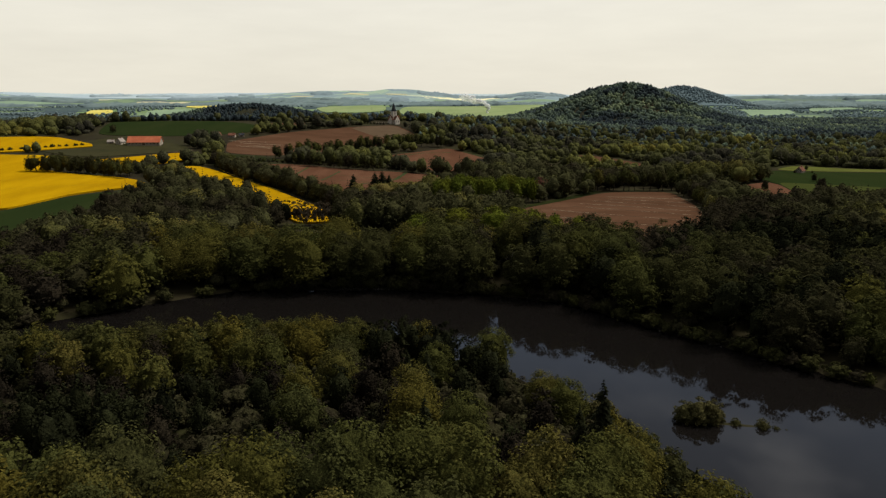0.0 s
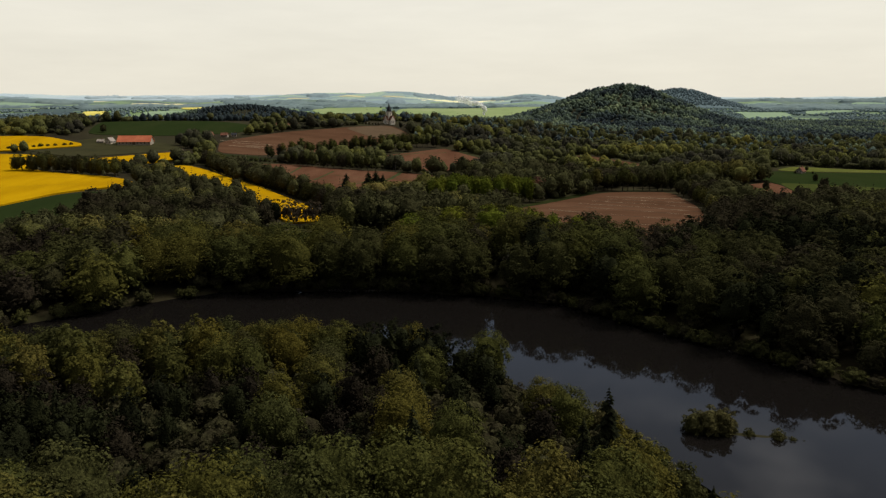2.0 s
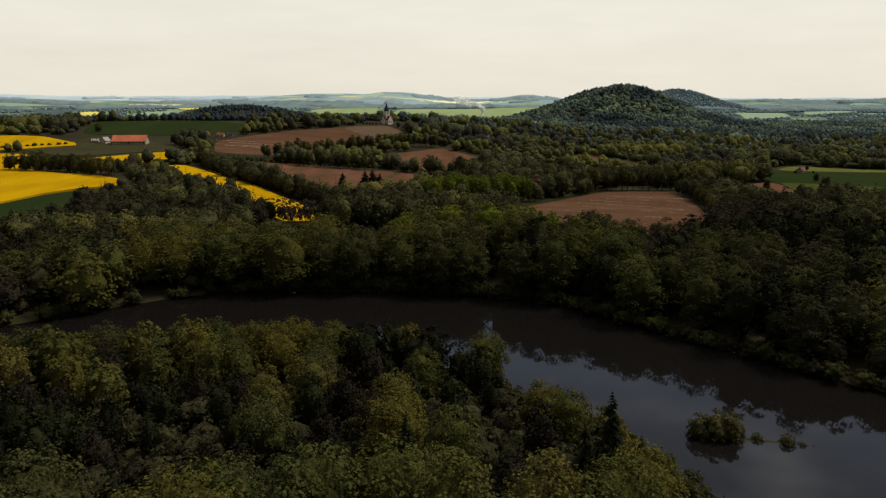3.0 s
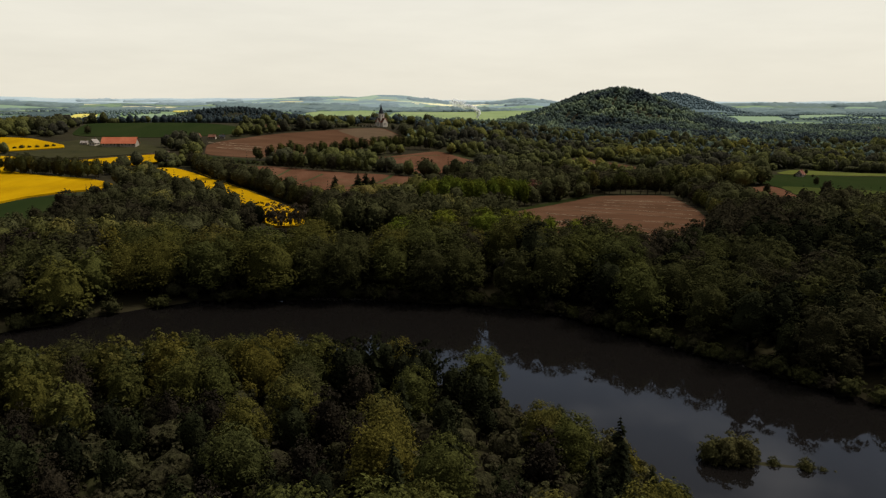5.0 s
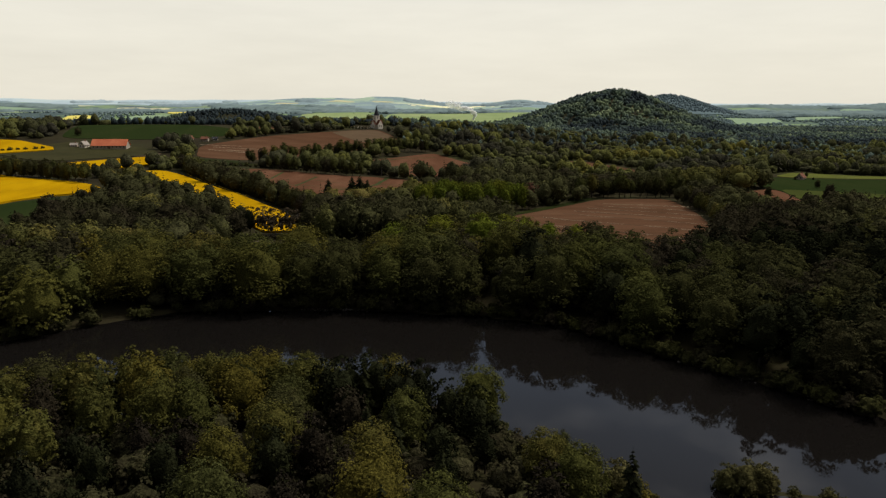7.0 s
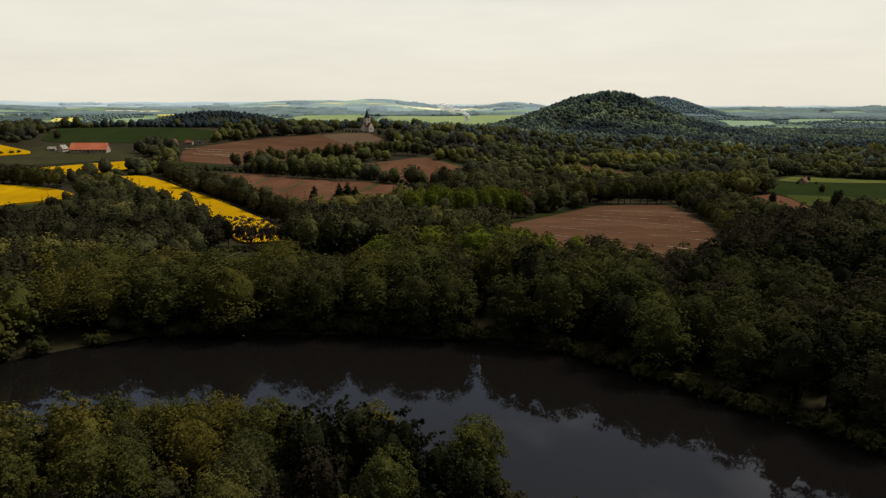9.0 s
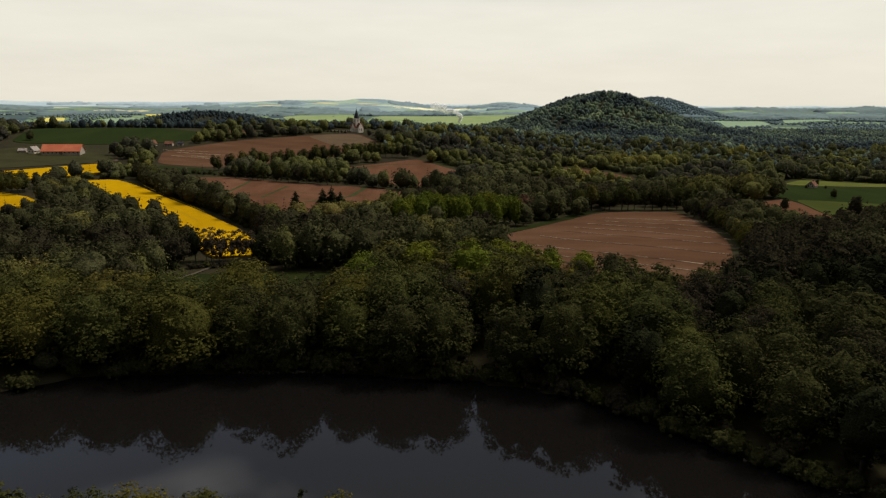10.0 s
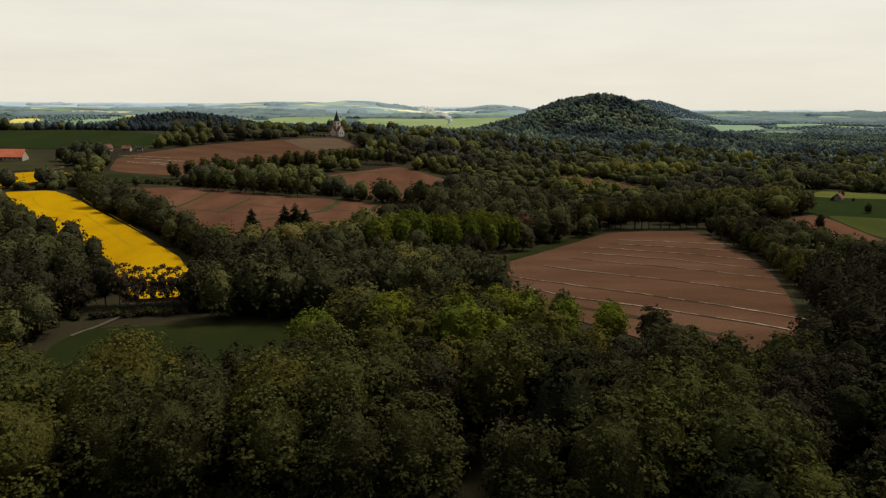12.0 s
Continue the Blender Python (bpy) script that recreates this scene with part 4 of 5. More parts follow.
for i in rng.permutation(len(x)):
    px, py = float(x[i]), float(y[i])
    if any(math.hypot(px - a, py - b) < (7.5 if h > 18 else 4.4) for a, b, h in SPRUCES + BARES + DARKS):
        continue
    east, near, shore = px > 60 and py < 268, py < 165, float(signed(POND, px, py))
    h = (17.5 if near or east else 20.5 if py < 249 else 13.5 if py < 268 else 17.0) + rng.normal() * 1.4 + 2.0 * noise.noise((px / 30, py / 30, 7.0))
    if near:
        h = min(h, 14.6 + 0.06 * shore + rng.uniform(0, 1.4)) if shore < 45 else h
        h = min(h, 5.5 + 0.55 * shore + rng.uniform(0, 1.5)) if px > 18 else h
    bank = not near and not east and (-38 < px < 60 or px < -112)
    # dark kinds favoured on these banks to stand in for the view's edge darkening
    u = 0.5 - 0.52 * east - (0.44 if py < 266 else -0.38) * bank + 0.9 * noise.noise((px / 38, py / 38, 1.0)) + rng.normal() * 0.16
    kind = "alder" if u < 0.3 else "lime" if u < 0.58 else "oak" if u < 1.05 else "birch"
    if near and py < 84 and px < 30:
        kind = "lime" if rng.uniform() < 0.86 else "oak"
    elif near and shore < 18 and px < -14:
        kind = "oak" if rng.uniform() < 0.3 else "lime"
    elif near and px < -42 and 86 < py < 122:
        kind = "late"
    elif not near and px < -112:
        kind = ("alder", "alder", "late", "lime")[int(rng.integers(4))]
    elif not near and not east and -112 < px < -38:
        kind = ("oak", "oak", "oak", "oak", "oak", "oak", "lime", "lime", "alder")[int(rng.integers(9))]
    if near and 84 < py < 150 and shore > 14:
        v = rng.uniform()
        if v > 0.9:
            continue
        # low pines and brown oaks stand in for black shade between the crowns
        kind = "pine" if v < 0.26 else "late" if v < 0.60 else "lime" if v < 0.83 else "oak"
        h = 9.5 + rng.uniform(0, 3.5) if v < 0.60 else 12.5 + rng.uniform(0, 3.0)
        h = min(h, 6.0 + 0.55 * shore) if px > 18 else h
        if px < -40 and py < 128:
            kind, h = "pine" if v < 0.45 else "late", 9.0 + rng.uniform(0, 3.0)
    elif math.hypot(px - 138, py - 255) < 40 and rng.uniform() < 0.8 or not near and px > 15 and py < 268 and rng.uniform() < 0.22:
        kind = "pine"
    if 268 < py and -26 < px < 66:
        kind = ("oak", "fresh", "fresh", "lime")[int(rng.integers(4))]
    if not near and float(signed(SOIL[3][1], px, py)) < 26:
        h = min(h, 10.5 + rng.uniform(0, 1.5))
    if not near and px < -120:
        h = 14.0
    fine = kind not in ("birch", "pine", "fresh", "late") and ((near and py < 96 and abs(px) < 60) or (near and -50 < px < 32 and kind in ("lime", "oak")) or (not near and -105 < px < 100 and py < 250))
    plant(kind if fine or kind in ("birch", "pine", "fresh", "late") else "plain_" + kind, px, py, h, rng, wide=1.05 if near else 1.4 if px < -50 else 1.3)
for kind, rows in (("spruce", SPRUCES), ("bare", BARES), ("copper", COPPERS), ("birch", THIN), ("pine", DARKS)):
    for px, py, h in rows:
        plant(kind, px, py, h, rng, wide=1.5 if kind == "spruce" and py > 300 else 0.72 if kind == "spruce" else 1.0)


def along(points, gap):
    out = []
    for (ax, ay), (bx, by) in zip(points, points[1:]):
        k = max(1, round(math.hypot(bx - ax, by - ay) / gap))
        out += [(ax + (bx - ax) * i / k, ay + (by - ay) * i / k) for i in range(k)]
    return out


# shrubs that lean over the water
for px, py in along(POND[1:13], 3.0) + along(POND[19:28], 4.0):
    if px < -55 and py > 165 and rng.uniform() < 0.55:
        continue
    away = 0.2 + rng.uniform(0, 1.8)
    cx, cy = (-10, 330) if py > 140 and px > -130 and (py > 170 or px > 70) else (-20, 60)
    d = math.hypot(cx - px, cy - py)
    plant("shrub", px + (cx - px) / d * away + rng.normal() * 0.7, py + (cy - py) / d * away + rng.normal() * 0.7, rng.uniform(3.5, 6.5), rng)
for px, py in along([(-112, 147), (-85, 150), (-50, 154), (-14, 153)], 5.5):
    plant("oak" if rng.uniform() < 0.3 else "lime", px + rng.normal() * 0.8, py + rng.normal(), 14.6 + rng.normal() * 0.9, rng, wide=1.05)
for px, py, h in ((-55, 347, 13), (-53, 341, 14), (-55, 335, 13), (-52, 333, 12), (-57, 331, 10)):
    plant("plain_alder", px, py, h, rng)
for px, py in along([(-101, 846), (-88, 841), (-72, 840)], 4.0):
    plant("shrub", px, py, 3.4, rng)
# the avenue above the straw field, and the rows by its side and by the rapeseed
for px, py in along([(104, 462), (140, 467), (178, 472)], 5.2):
    plant("avenue", px + rng.normal() * 1.5, py + rng.normal() * 1.8, 14.5 + rng.normal() * 1.4, rng, 0.2, rng.uniform(0.85, 1.2))
for px, py in along([(176, 458), (166, 412), (160, 372), (146, 340)], 7.0):
    plant("plain_oak", px + rng.normal(), py + rng.normal(), 10.5 + rng.normal(), rng)
for px, py in along([(-196, 556), (-74, 399), (-54, 356)], 6.2):
    plant("plain_alder" if rng.uniform() < 0.7 else "plain_lime", px + rng.normal(), py + rng.normal(), 12 + rng.normal() * 1.2, rng, wide=1.2)
for px, py in along([(-440, 608), (-417, 616), (-387, 633), (-352, 650)], 7.0):
    plant("shrub", px + rng.normal() * 0.7, py + rng.normal() * 0.7, 4.2 + rng.normal() * 0.5, rng)
for row, gap, tall in zip(ROWS_OF_TREES, (5.6, 6.0, 6.2, 7.0), (14.0, 13.0, 13.5, 13.5)):
    for px, py in along(row, gap):
        plant("avenue" if rng.uniform() < (0.75 if row[0][0] > -200 else 0.2) else "plain_alder", px + rng.normal() * 0.9, py + rng.normal() * 1.2, tall + rng.normal() * 1.4, rng, 0.2, rng.uniform(0.75, 1.1))
for k in range(46):
    px, py = rng.uniform(-4, 58), rng.uniform(0, 26)
    plant("fresh", px, 390 + 0.28 * px + py, 15.5 + rng.normal() * 1.2, rng, 0.2, rng.uniform(0.75, 1.0))
for px, py in along([(-193, 550), (-74, 397), (-58, 358)], 4.5):
    plant("shrub", px - 1.5 + rng.normal() * 0.6, py + rng.normal(), 3.2 + rng.normal() * 0.5, rng)
plant("plain_alder", -362, 718, 9.5, rng, wide=1.2)
for px, py in along([(-168, 586), (-40, 562), (30, 522)], 4.5):
    plant("shrub", px, py + 6 + rng.normal(), 4.0 + rng.normal() * 0.8, rng)
for px, py in along([(-90, 324), (-82, 318), (-54, 325), (-46, 330)], 3.0):
    plant("shrub", px + rng.normal() * 0.6, py - 2 + rng.normal(), 3.4 + rng.normal() * 0.5, rng)
for px, py, h in ((53.6, 130.2, 6.2), (56.4, 129.8, 7.2), (59.0, 129.6, 6.8), (60.8, 130.4, 4.4), (64.2, 128.4, 3.2), (66.5, 127.6, 1.8), (69.4, 127.0, 3.8), (71.8, 126.4, 2.6), (74.0, 126.0, 2.0)):
    plant("willow", px, py, h, rng, 0.4)
for px, py, h in ((41, 105, 7), (37, 119, 6), (33, 124, 9)):
    plant("willow", px, py, h, rng, 0.5)
for px, py, h in ((236, 470, 9), (262, 528, 8), (300, 520, 7), (313, 574, 3.2), (328, 573, 2.8), (334, 594, 5)):
    plant("plain_alder", px, py, h, rng)


def grove(name, x, y, heights, models, rng, mat, label, hue, z=None):
    """Many trees of a far wood in one mesh."""
    vs, ts, tint, k = [], [], [], 0
    z = ground_z(x, y) if z is None else z
    for px, py, pz, h in zip(x, y, z, heights):
        pick = int(rng.integers(len(models)))
        v, t = models[pick]
        dark = 0.36 * (len(models) > 5 and pick == len(models) - 1)
        a = rng.uniform(0, 6.28)
        w = h * rng.uniform(0.78, 1.25)
        c, s = math.cos(a) * w, math.sin(a) * w
        vs.append(np.stack([v[:, 0] * c - v[:, 1] * s + px, v[:, 0] * s + v[:, 1] * c + py, v[:, 2] * h + pz - 0.2], 1))
        ts.append(t + k)
        tint.append(np.full(len(v), np.clip(hue(px, py) - dark + rng.normal() * 0.065, 0.02, 0.96)))
        k += len(v)
    me = mesh_of(name, np.concatenate(vs), np.concatenate(ts), mat, np.concatenate(tint))
    return tagged(new(name, me), label, "woods", kind="stuff")


def unit(data, height):
    return data[0] / height, data[1]


# stands of one kind: a dark plantation, fresh green and rusty woods
STANDS = ((255, 575, 48, 46, -0.55), (388, 690, 75, 45, 0.16), (165, 585, 26, 26, 0.34), (28, 370, 40, 30, 0.22), (-125, 312, 62, 40, -0.22), (-150, 420, 46, 62, -0.06), (-235, 575, 40, 50, -0.3), (-290, 680, 60, 40, -0.2), (300, 320, 90, 60, -0.12), (-75, 470, 40, 50, -0.1))


def hue_mid(x, y):
    stand = sum(k * math.exp(-(((x - cx) / rx) ** 2 + ((y - cy) / ry) ** 2) ** 2) for cx, cy, rx, ry, k in STANDS)
    return stand + 0.41 - 0.14 * (x > 95 and y < 430) + 0.85 * noise.noise((x / 85, y / 45, 2.0)) + 0.32 * noise.noise((x / 22, y / 20, 5.0))


MODELS_MID = [unit(join([crown(200 + s, 5.0 + 0.3 * s, 0.6, 14, 26, 170, 0.62, heart=0.8, waist=0.45, ball=ICO2), limb((0, 0, -0.5), (0, 0, 6), 0.3, 0.15, 5)]), 14) for s in range(6)] + [unit(conifer(220, 16, 2.6, 10, 8), 15)]
MODELS_NEAR = [unit(join([crown(320 + s, 5.2 + 0.3 * s, 0.4, 14, 36, 380, 0.52, heart=0.74), limb((0, 0, -0.5), (0, 0, 7), 0.3, 0.15, 5)]), 14) for s in range(5)]
MODELS_FAR = [unit(join([crown(240 + s, 5.2 + 0.4 * s, 0.2, 13, 12, 36, 0.85, heart=0.84, ball=ICO2), limb((0, 0, -0.5), (0, 0, 4), 0.3, 0.2, 4)]), 13) for s in range(5)] + [unit(conifer(260, 16, 3.0, 5, 6), 14)]
MODELS_HILL = [unit(crown(280 + s, 5.8 - 0.4 * s, -2.0, 12, 6, 14, 1.1, heart=0.9, ball=ICO1), 12) for s in range(4)]
TALL_HILL = [unit(conifer(290, 16, 3.2, 3, 5), 12)]

x, y = spots(rng, -560, 560, 268, 545, 10.2)
ok = ~((y < 302) & (x > -30) & (x < 75))
x, y = x[ok], y[ok]
tall = 14.0 + rng.normal(size=len(x)) * 1.5 + np.array([7.0 * noise.noise((a / 90, b / 26, 7.0)) for a, b in zip(x, y)])
tall = np.where((x < -205) & (y > 470), 9.5, tall)
tall = np.where((x < -176) & (x > -245) & (y < 445), 7.0, tall)
for p, south in ((SOIL[1][1], 13), (SOIL[2][1], 13), (SOIL[3][1], 13), (SOIL[7][1], 24), (GREEN[1][1], 20), (RAPE["rapeseed_field"][3], 12)):
    tall = np.where(signed(p, x, y + south) < 0, tall * 0.62, tall)
front = y < 350
grove("bank_woods", x[front], y[front], tall[front] + 0.8, MODELS_NEAR, rng, M_WOODS, "mixed broadleaved wood behind the pond's far bank", hue_mid)
x, y, tall = x[~front], y[~front], tall[~front]
grove("middle_woods", x, y, tall, MODELS_MID, rng, M_WOODS, "mixed broadleaved woods and tree rows between the fields", hue_mid)
x, y = spots(rng, -950, 950, 545, 1260, 11.2, 4.0)
ok = ((x > -230) | ((y < 700) & ((x > -330) | (y < 640))) | ((y > 862) & (y < 884)) | ((x < -385) & (y > 695))) & (rng.uniform(size=len(x)) > np.clip((y - 700) / 260, 0, 1))
x, y = x[ok], y[ok]
low = np.ones(len(x))
for p in (SOIL[4][1], SOIL[5][1]):
    for south in (12, 28, 44):
        low = np.where(signed(p, x, y + south) < 0, 0.42, low)
grove("far_woods", x, y, low * (11.0 + rng.normal(size=len(x)) * 2.3 + np.array([7.5 * noise.noise((a / 130, b / 45, 7.0)) for a, b in zip(x, y)]) - 4.0 * ((x < -230) & (y > 860))), MODELS_FAR, rng, M_SLOPES, "dark mixed woods on the slopes behind the fields", lambda a, b: hue_mid(a, b) - 0.06)
x, y = spots(rng, -170, 190, 62, 262, 9.3)
x2, y2 = spots(rng, -90, 40, 82, 152, 6.0, margin=0)
SHRUB = [unit(crown(300 + s, 9.0, 0.0, 14.5, 8, 90, 0.95, ball=ICO2), 14) for s in range(3)]
FINE = [unit(crown(305 + s, 8.0, 0.0, 14.5, 10, 130, 0.95, ball=ICO2), 14) for s in range(3)]
# the low tint gives these shrubs the colour of shade under trees
grove("undergrowth", x2, y2, rng.uniform(4.0, 6.5, len(x2)), FINE, rng, M_WOODS, "shrubs between the promontory's trees, coloured dark brown for the shade there", lambda a, b: 0.12)
grove("undergrowth", x, y, rng.uniform(4.0, 7.0, len(x)), SHRUB, rng, M_WOODS, "shrubs under the wood's trees, coloured dark brown for the shade there", lambda a, b: 0.10)
LOW = [(ICO1[0] * np.array([0.75, 0.75, 0.62]) * (1 + 0.2 * np.random.default_rng(6).normal(size=(len(ICO1[0]), 1))) + np.array([0, 0, 0.3]), ICO1[1])]
x, y = spots(rng, -560, 560, 268, 545, 9.0, 8.0)
BUSH = [unit(crown(310 + s, 6.5, -1.0, 9, 6, 30, 1.0, heart=0.8, ball=ICO1), 9) for s in range(3)]
grove("middle_scrub", x, y, 6.0 + rng.normal(size=len(x)) * 1.0, BUSH, rng, M_WOODS, "undergrowth and young trees filling the woods between the fields", lambda a, b: hue_mid(a, b) - 0.1)
x, y = spots(rng, -950, 950, 545, 1120, 10.5, 12.0)
ok = (x > -230) | (y < 640) | ((x < -385) & (y > 705))
for p in (SOIL[4][1], SOIL[5][1]):
    for south in (0, 12, 28, 44):
        ok &= signed(p, x, y + south) > 4
grove("far_scrub", x[ok], y[ok], 6.5 + rng.normal(size=ok.sum()) * 1.0, LOW, rng, M_SLOPES, "undergrowth and young trees filling the slope woods", lambda a, b: hue_mid(a, b) - 0.06)
x, y = spots(rng, -1500, 1600, 700, 1850, 10.0, 6.0)
ok = ((x > -90) | ((y > 858) & (y < 985)) | (np.hypot((x + 468) / 290, (y - 1590) / 220) < 1) | ((x < -560) & (y > 900) & np.array([noise.noise((a / 210, b / 130, 15.0)) > -0.12 for a, b in zip(x, y)]))) & (rng.uniform(size=len(x)) < np.clip((y - 700) / 260, 0, 1))
x, y = x[ok], y[ok]
fir = np.array([noise.noise((a / 60, b / 60, 11.0)) > 0.34 for a, b in zip(x, y)])
# lighter tint around the summit paints the hill's lit top into its leaves
hue_hill = lambda a, b: 0.04 + 0.3 * (a < -560) * (1 + noise.noise((a / 60, b / 60, 3.0))) if a < -150 else 0.38 - 0.1 * (b < 1230) + 0.16 * math.exp(-math.hypot(a - 400, b - 1440) / 70) + 0.55 * noise.noise((a / 120, b / 150, 3.0)) + 0.55 * noise.noise((a / 34, b / 34, 8.0))
grove("hill_woods", x[~fir], y[~fir], 9.2 + rng.normal(size=(~fir).sum()) * 1.6, MODELS_HILL, rng, M_FARWOODS, "woods covering the conical hill and valley, blue haze painted into their leaves", hue_hill)
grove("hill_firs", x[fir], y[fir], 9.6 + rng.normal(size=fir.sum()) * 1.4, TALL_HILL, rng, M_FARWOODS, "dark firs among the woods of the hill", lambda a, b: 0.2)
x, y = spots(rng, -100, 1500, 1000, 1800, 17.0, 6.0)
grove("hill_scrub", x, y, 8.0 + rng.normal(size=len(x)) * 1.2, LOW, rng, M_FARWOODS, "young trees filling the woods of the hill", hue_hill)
x, y = spots(rng, -2600, 2600, 1850, 2900, 19.0, 12.0)
ok = np.array([noise.noise((a / 260, b / 150, 6.0)) > (0.05 if a < -480 else 0.2 if a < 500 else -0.22) for a, b in zip(x, y)]) & (np.hypot((x - 1080) / 330, (y - 3000) / 300) > 1)
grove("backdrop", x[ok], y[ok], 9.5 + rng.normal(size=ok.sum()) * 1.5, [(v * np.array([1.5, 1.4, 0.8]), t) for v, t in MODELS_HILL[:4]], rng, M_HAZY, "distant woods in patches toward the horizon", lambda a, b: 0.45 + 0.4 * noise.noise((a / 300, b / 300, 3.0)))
gx, gy = np.meshgrid(np.arange(780, 1440, 11.0), np.arange(2780, 3010, 14.0))
x, y = gx.ravel() + rng.normal(size=gx.size) * 4, gy.ravel() + rng.normal(size=gx.size) * 5
grove("backdrop", x, y, 11 + rng.normal(size=len(x)) * 1.4, MODELS_HILL[:2], rng, M_HAZY, "woods on the far hill, haze painted blue into their leaves", lambda a, b: 0.1 + 0.3 * noise.noise((a / 90, b / 90, 3.0)))


# ---- lines in the fields ----
def strip(name, points, width, lift, mat, label, wobble=0.6):
    tagged(part(name, ribbon(points, width, lift, wobble), mat), label, "field line", "lines in the fields", "structure")


M_FURROW = surface("dark_brown_furrow", [(0.3, (0.022, 0.016, 0.010)), (0.7, (0.055, 0.040, 0.022))], 0.15, 2.0, 0.95)
STRAW = [[(111, 435), (140, 431), (168, 426)], [(98, 418), (137, 405), (161, 389)], [(79, 396), (118, 378), (149, 356)], [(64, 380), (107, 354), (138, 329)],
         [(47, 362), (82, 338), (124, 303)], [(40, 355), (67, 329), (90, 312), (114, 293)], [(88, 407), (127, 392), (156, 371)], [(106, 427), (140, 418), (166, 408)]]
for row in STRAW:
    pts = [(a + 1.6 * noise.noise((a / 14, b / 14, 1)), b + 1.6 * noise.noise((a / 14, b / 14, 4))) for a, b in along(row, 5.0)] + [row[-1]]
    strip("furrow_line", pts, 1.0, 0.30, M_FURROW, "thin dark ridge line across the ploughed field", 0.9)
    thick = 0.0
    for k, (a, b) in enumerate(zip(pts, pts[1:])):
        thick = 0.4 * thick + 0.6 * rng.uniform(-0.45, 1.0)
        if thick > -0.06:
            strip("straw_strip", [(a[0], a[1] + 0.55), (b[0], b[1] + 0.55)], 0.32 + 0.5 * max(0.0, thick), 0.36, M_STRAW, "pale strip of dry straw on brown soil", 0.9)
strip("furrow_line", [(56, 326), (70, 314), (92, 291)], 2.4, 0.30, M_FURROW, "dark grassy baulk along the ploughed field")
strip("grass_verge", [(24, 347), (44, 384), (80, 424), (111, 460)], 7.0, 0.28, M_MEADOW, "green grass verge beside the brown field")
for a, b in (((-229, 694), (-187, 692)), ((-213, 670), (-175, 663)), ((-196, 672), (-171, 669)), ((-213, 684), (-167, 681))):
    strip("straw_strip", [a, b], 0.8, 0.4, M_STRAW, "pale strip of dry straw on brown soil")
for row, w in (([(-93, 492), (-88, 549)], 3.0), ([(-38, 508), (-31, 553)], 5.0), ([(-14, 493), (-7, 536)], 3.0), ([(-86, 529), (-68, 518), (20, 507)], 1.6), ([(-125, 505), (-90, 497), (-57, 491), (-10, 483)], 1.6), ([(-70, 470), (-38, 508)], 4.0), ([(-56, 632), (-20, 668), (8, 676)], 3.0), ([(-120, 500), (-118, 566)], 3.0)):
    strip("grass_baulk", row, 0.65 * w, 0.3, M_VERGE, "narrow grass baulk dividing the ploughed field")
M_TRAM = surface("trodden_rapeseed_rows", [(0.3, (0.22, 0.15, 0.010)), (0.7, (0.40, 0.26, 0.010))], 0.2, 2.0, 0.9)
for row in ([(-205, 520), (-199, 509), (-184, 489), (-154, 472), (-104, 405)], [(-186, 535), (-175, 517), (-110, 432)], [(-420, 420), (-300, 425), (-230, 440)], [(-420, 480), (-330, 470), (-260, 468)]):
    strip("wheel_track", row, 0.45, 1.18, M_TRAM, "wheel track through the rapeseed", 0.5)
strip("track", [(-78, 302), (-75, 309), (-72, 318)], 1.3, 0.3, M_TRACK, "dry earth track at the meadow's corner")
strip("track", [(-350, 651), (-318, 648), (-283, 648), (-250, 638)], 4.0, 0.3, M_TRACK, "dry earth farm track")
strip("track", [(166, 370), (174, 400), (181, 440), (190, 475)], 1.8, 0.3, M_TRACK, "pale field lane beside the trees")
strip("track", [(214, 426), (222, 448), (229, 470)], 2.0, 0.34, M_TRACK, "pale field lane beside the trees")

M_STUBBLE = surface("pale_stubble", [(0.3, (0.080, 0.052, 0.030)), (0.7, (0.122, 0.083, 0.049))], 0.05, 1.3, 0.95)
tagged(part("stubble_field", draped([(-112, 798), (-104, 810), (-63, 834), (-34, 776), (-46, 742), (-78, 752)], 0.3, 9.0, 0.4, 0.8), M_STUBBLE), "pale stubble at the end of a ploughed field", "field", "ploughed fields", "structure")
M_YARD = surface("bare_pinkish_earth", [(0.3, (0.060, 0.040, 0.029)), (0.7, (0.125, 0.088, 0.064))], 0.1, 1.5, 0.95)
bm = draped([(-345, 632), (-300, 618), (-254, 622), (-244, 638), (-262, 651), (-300, 652), (-345, 652)], 0.27, 8.0, 0.3, 1.0)
tagged(part("ground_yard", bm, M_YARD), "trodden bare earth of the farmyard", "yard", kind="structure")


# ---- stones of the shore ----
def stones(points, count, spread):
    r = np.random.default_rng(12)
    out, line = [], along(points, 1.0)
    for _ in range(count):
        px, py = line[int(r.integers(len(line)))]
        px, py = px + r.normal() * spread, py + r.normal() * spread
        s = r.uniform(0.1, 0.3)
        v, t = ICO1
        out.append((v * np.array([s * r.uniform(0.8, 1.7), s * r.uniform(0.8, 1.4), s * 0.6]) * (1 + 0.15 * r.normal(size=(len(v), 1))) + np.array([px, py, max(0.0, gz(px, py)) + s * 0.2]), t))
    v, t = join(out)
    return tagged(new("shore_stones", mesh_of("shore_stones", v, t, M_STONE)), "pale grey stones along the pond's edge", "stones", kind="stuff")


stones([(-38, 229), (-18, 227.5)], 60, 0.35)
stones(POND[5:9], 40, 0.5)
stones(POND[9:12], 40, 0.5)


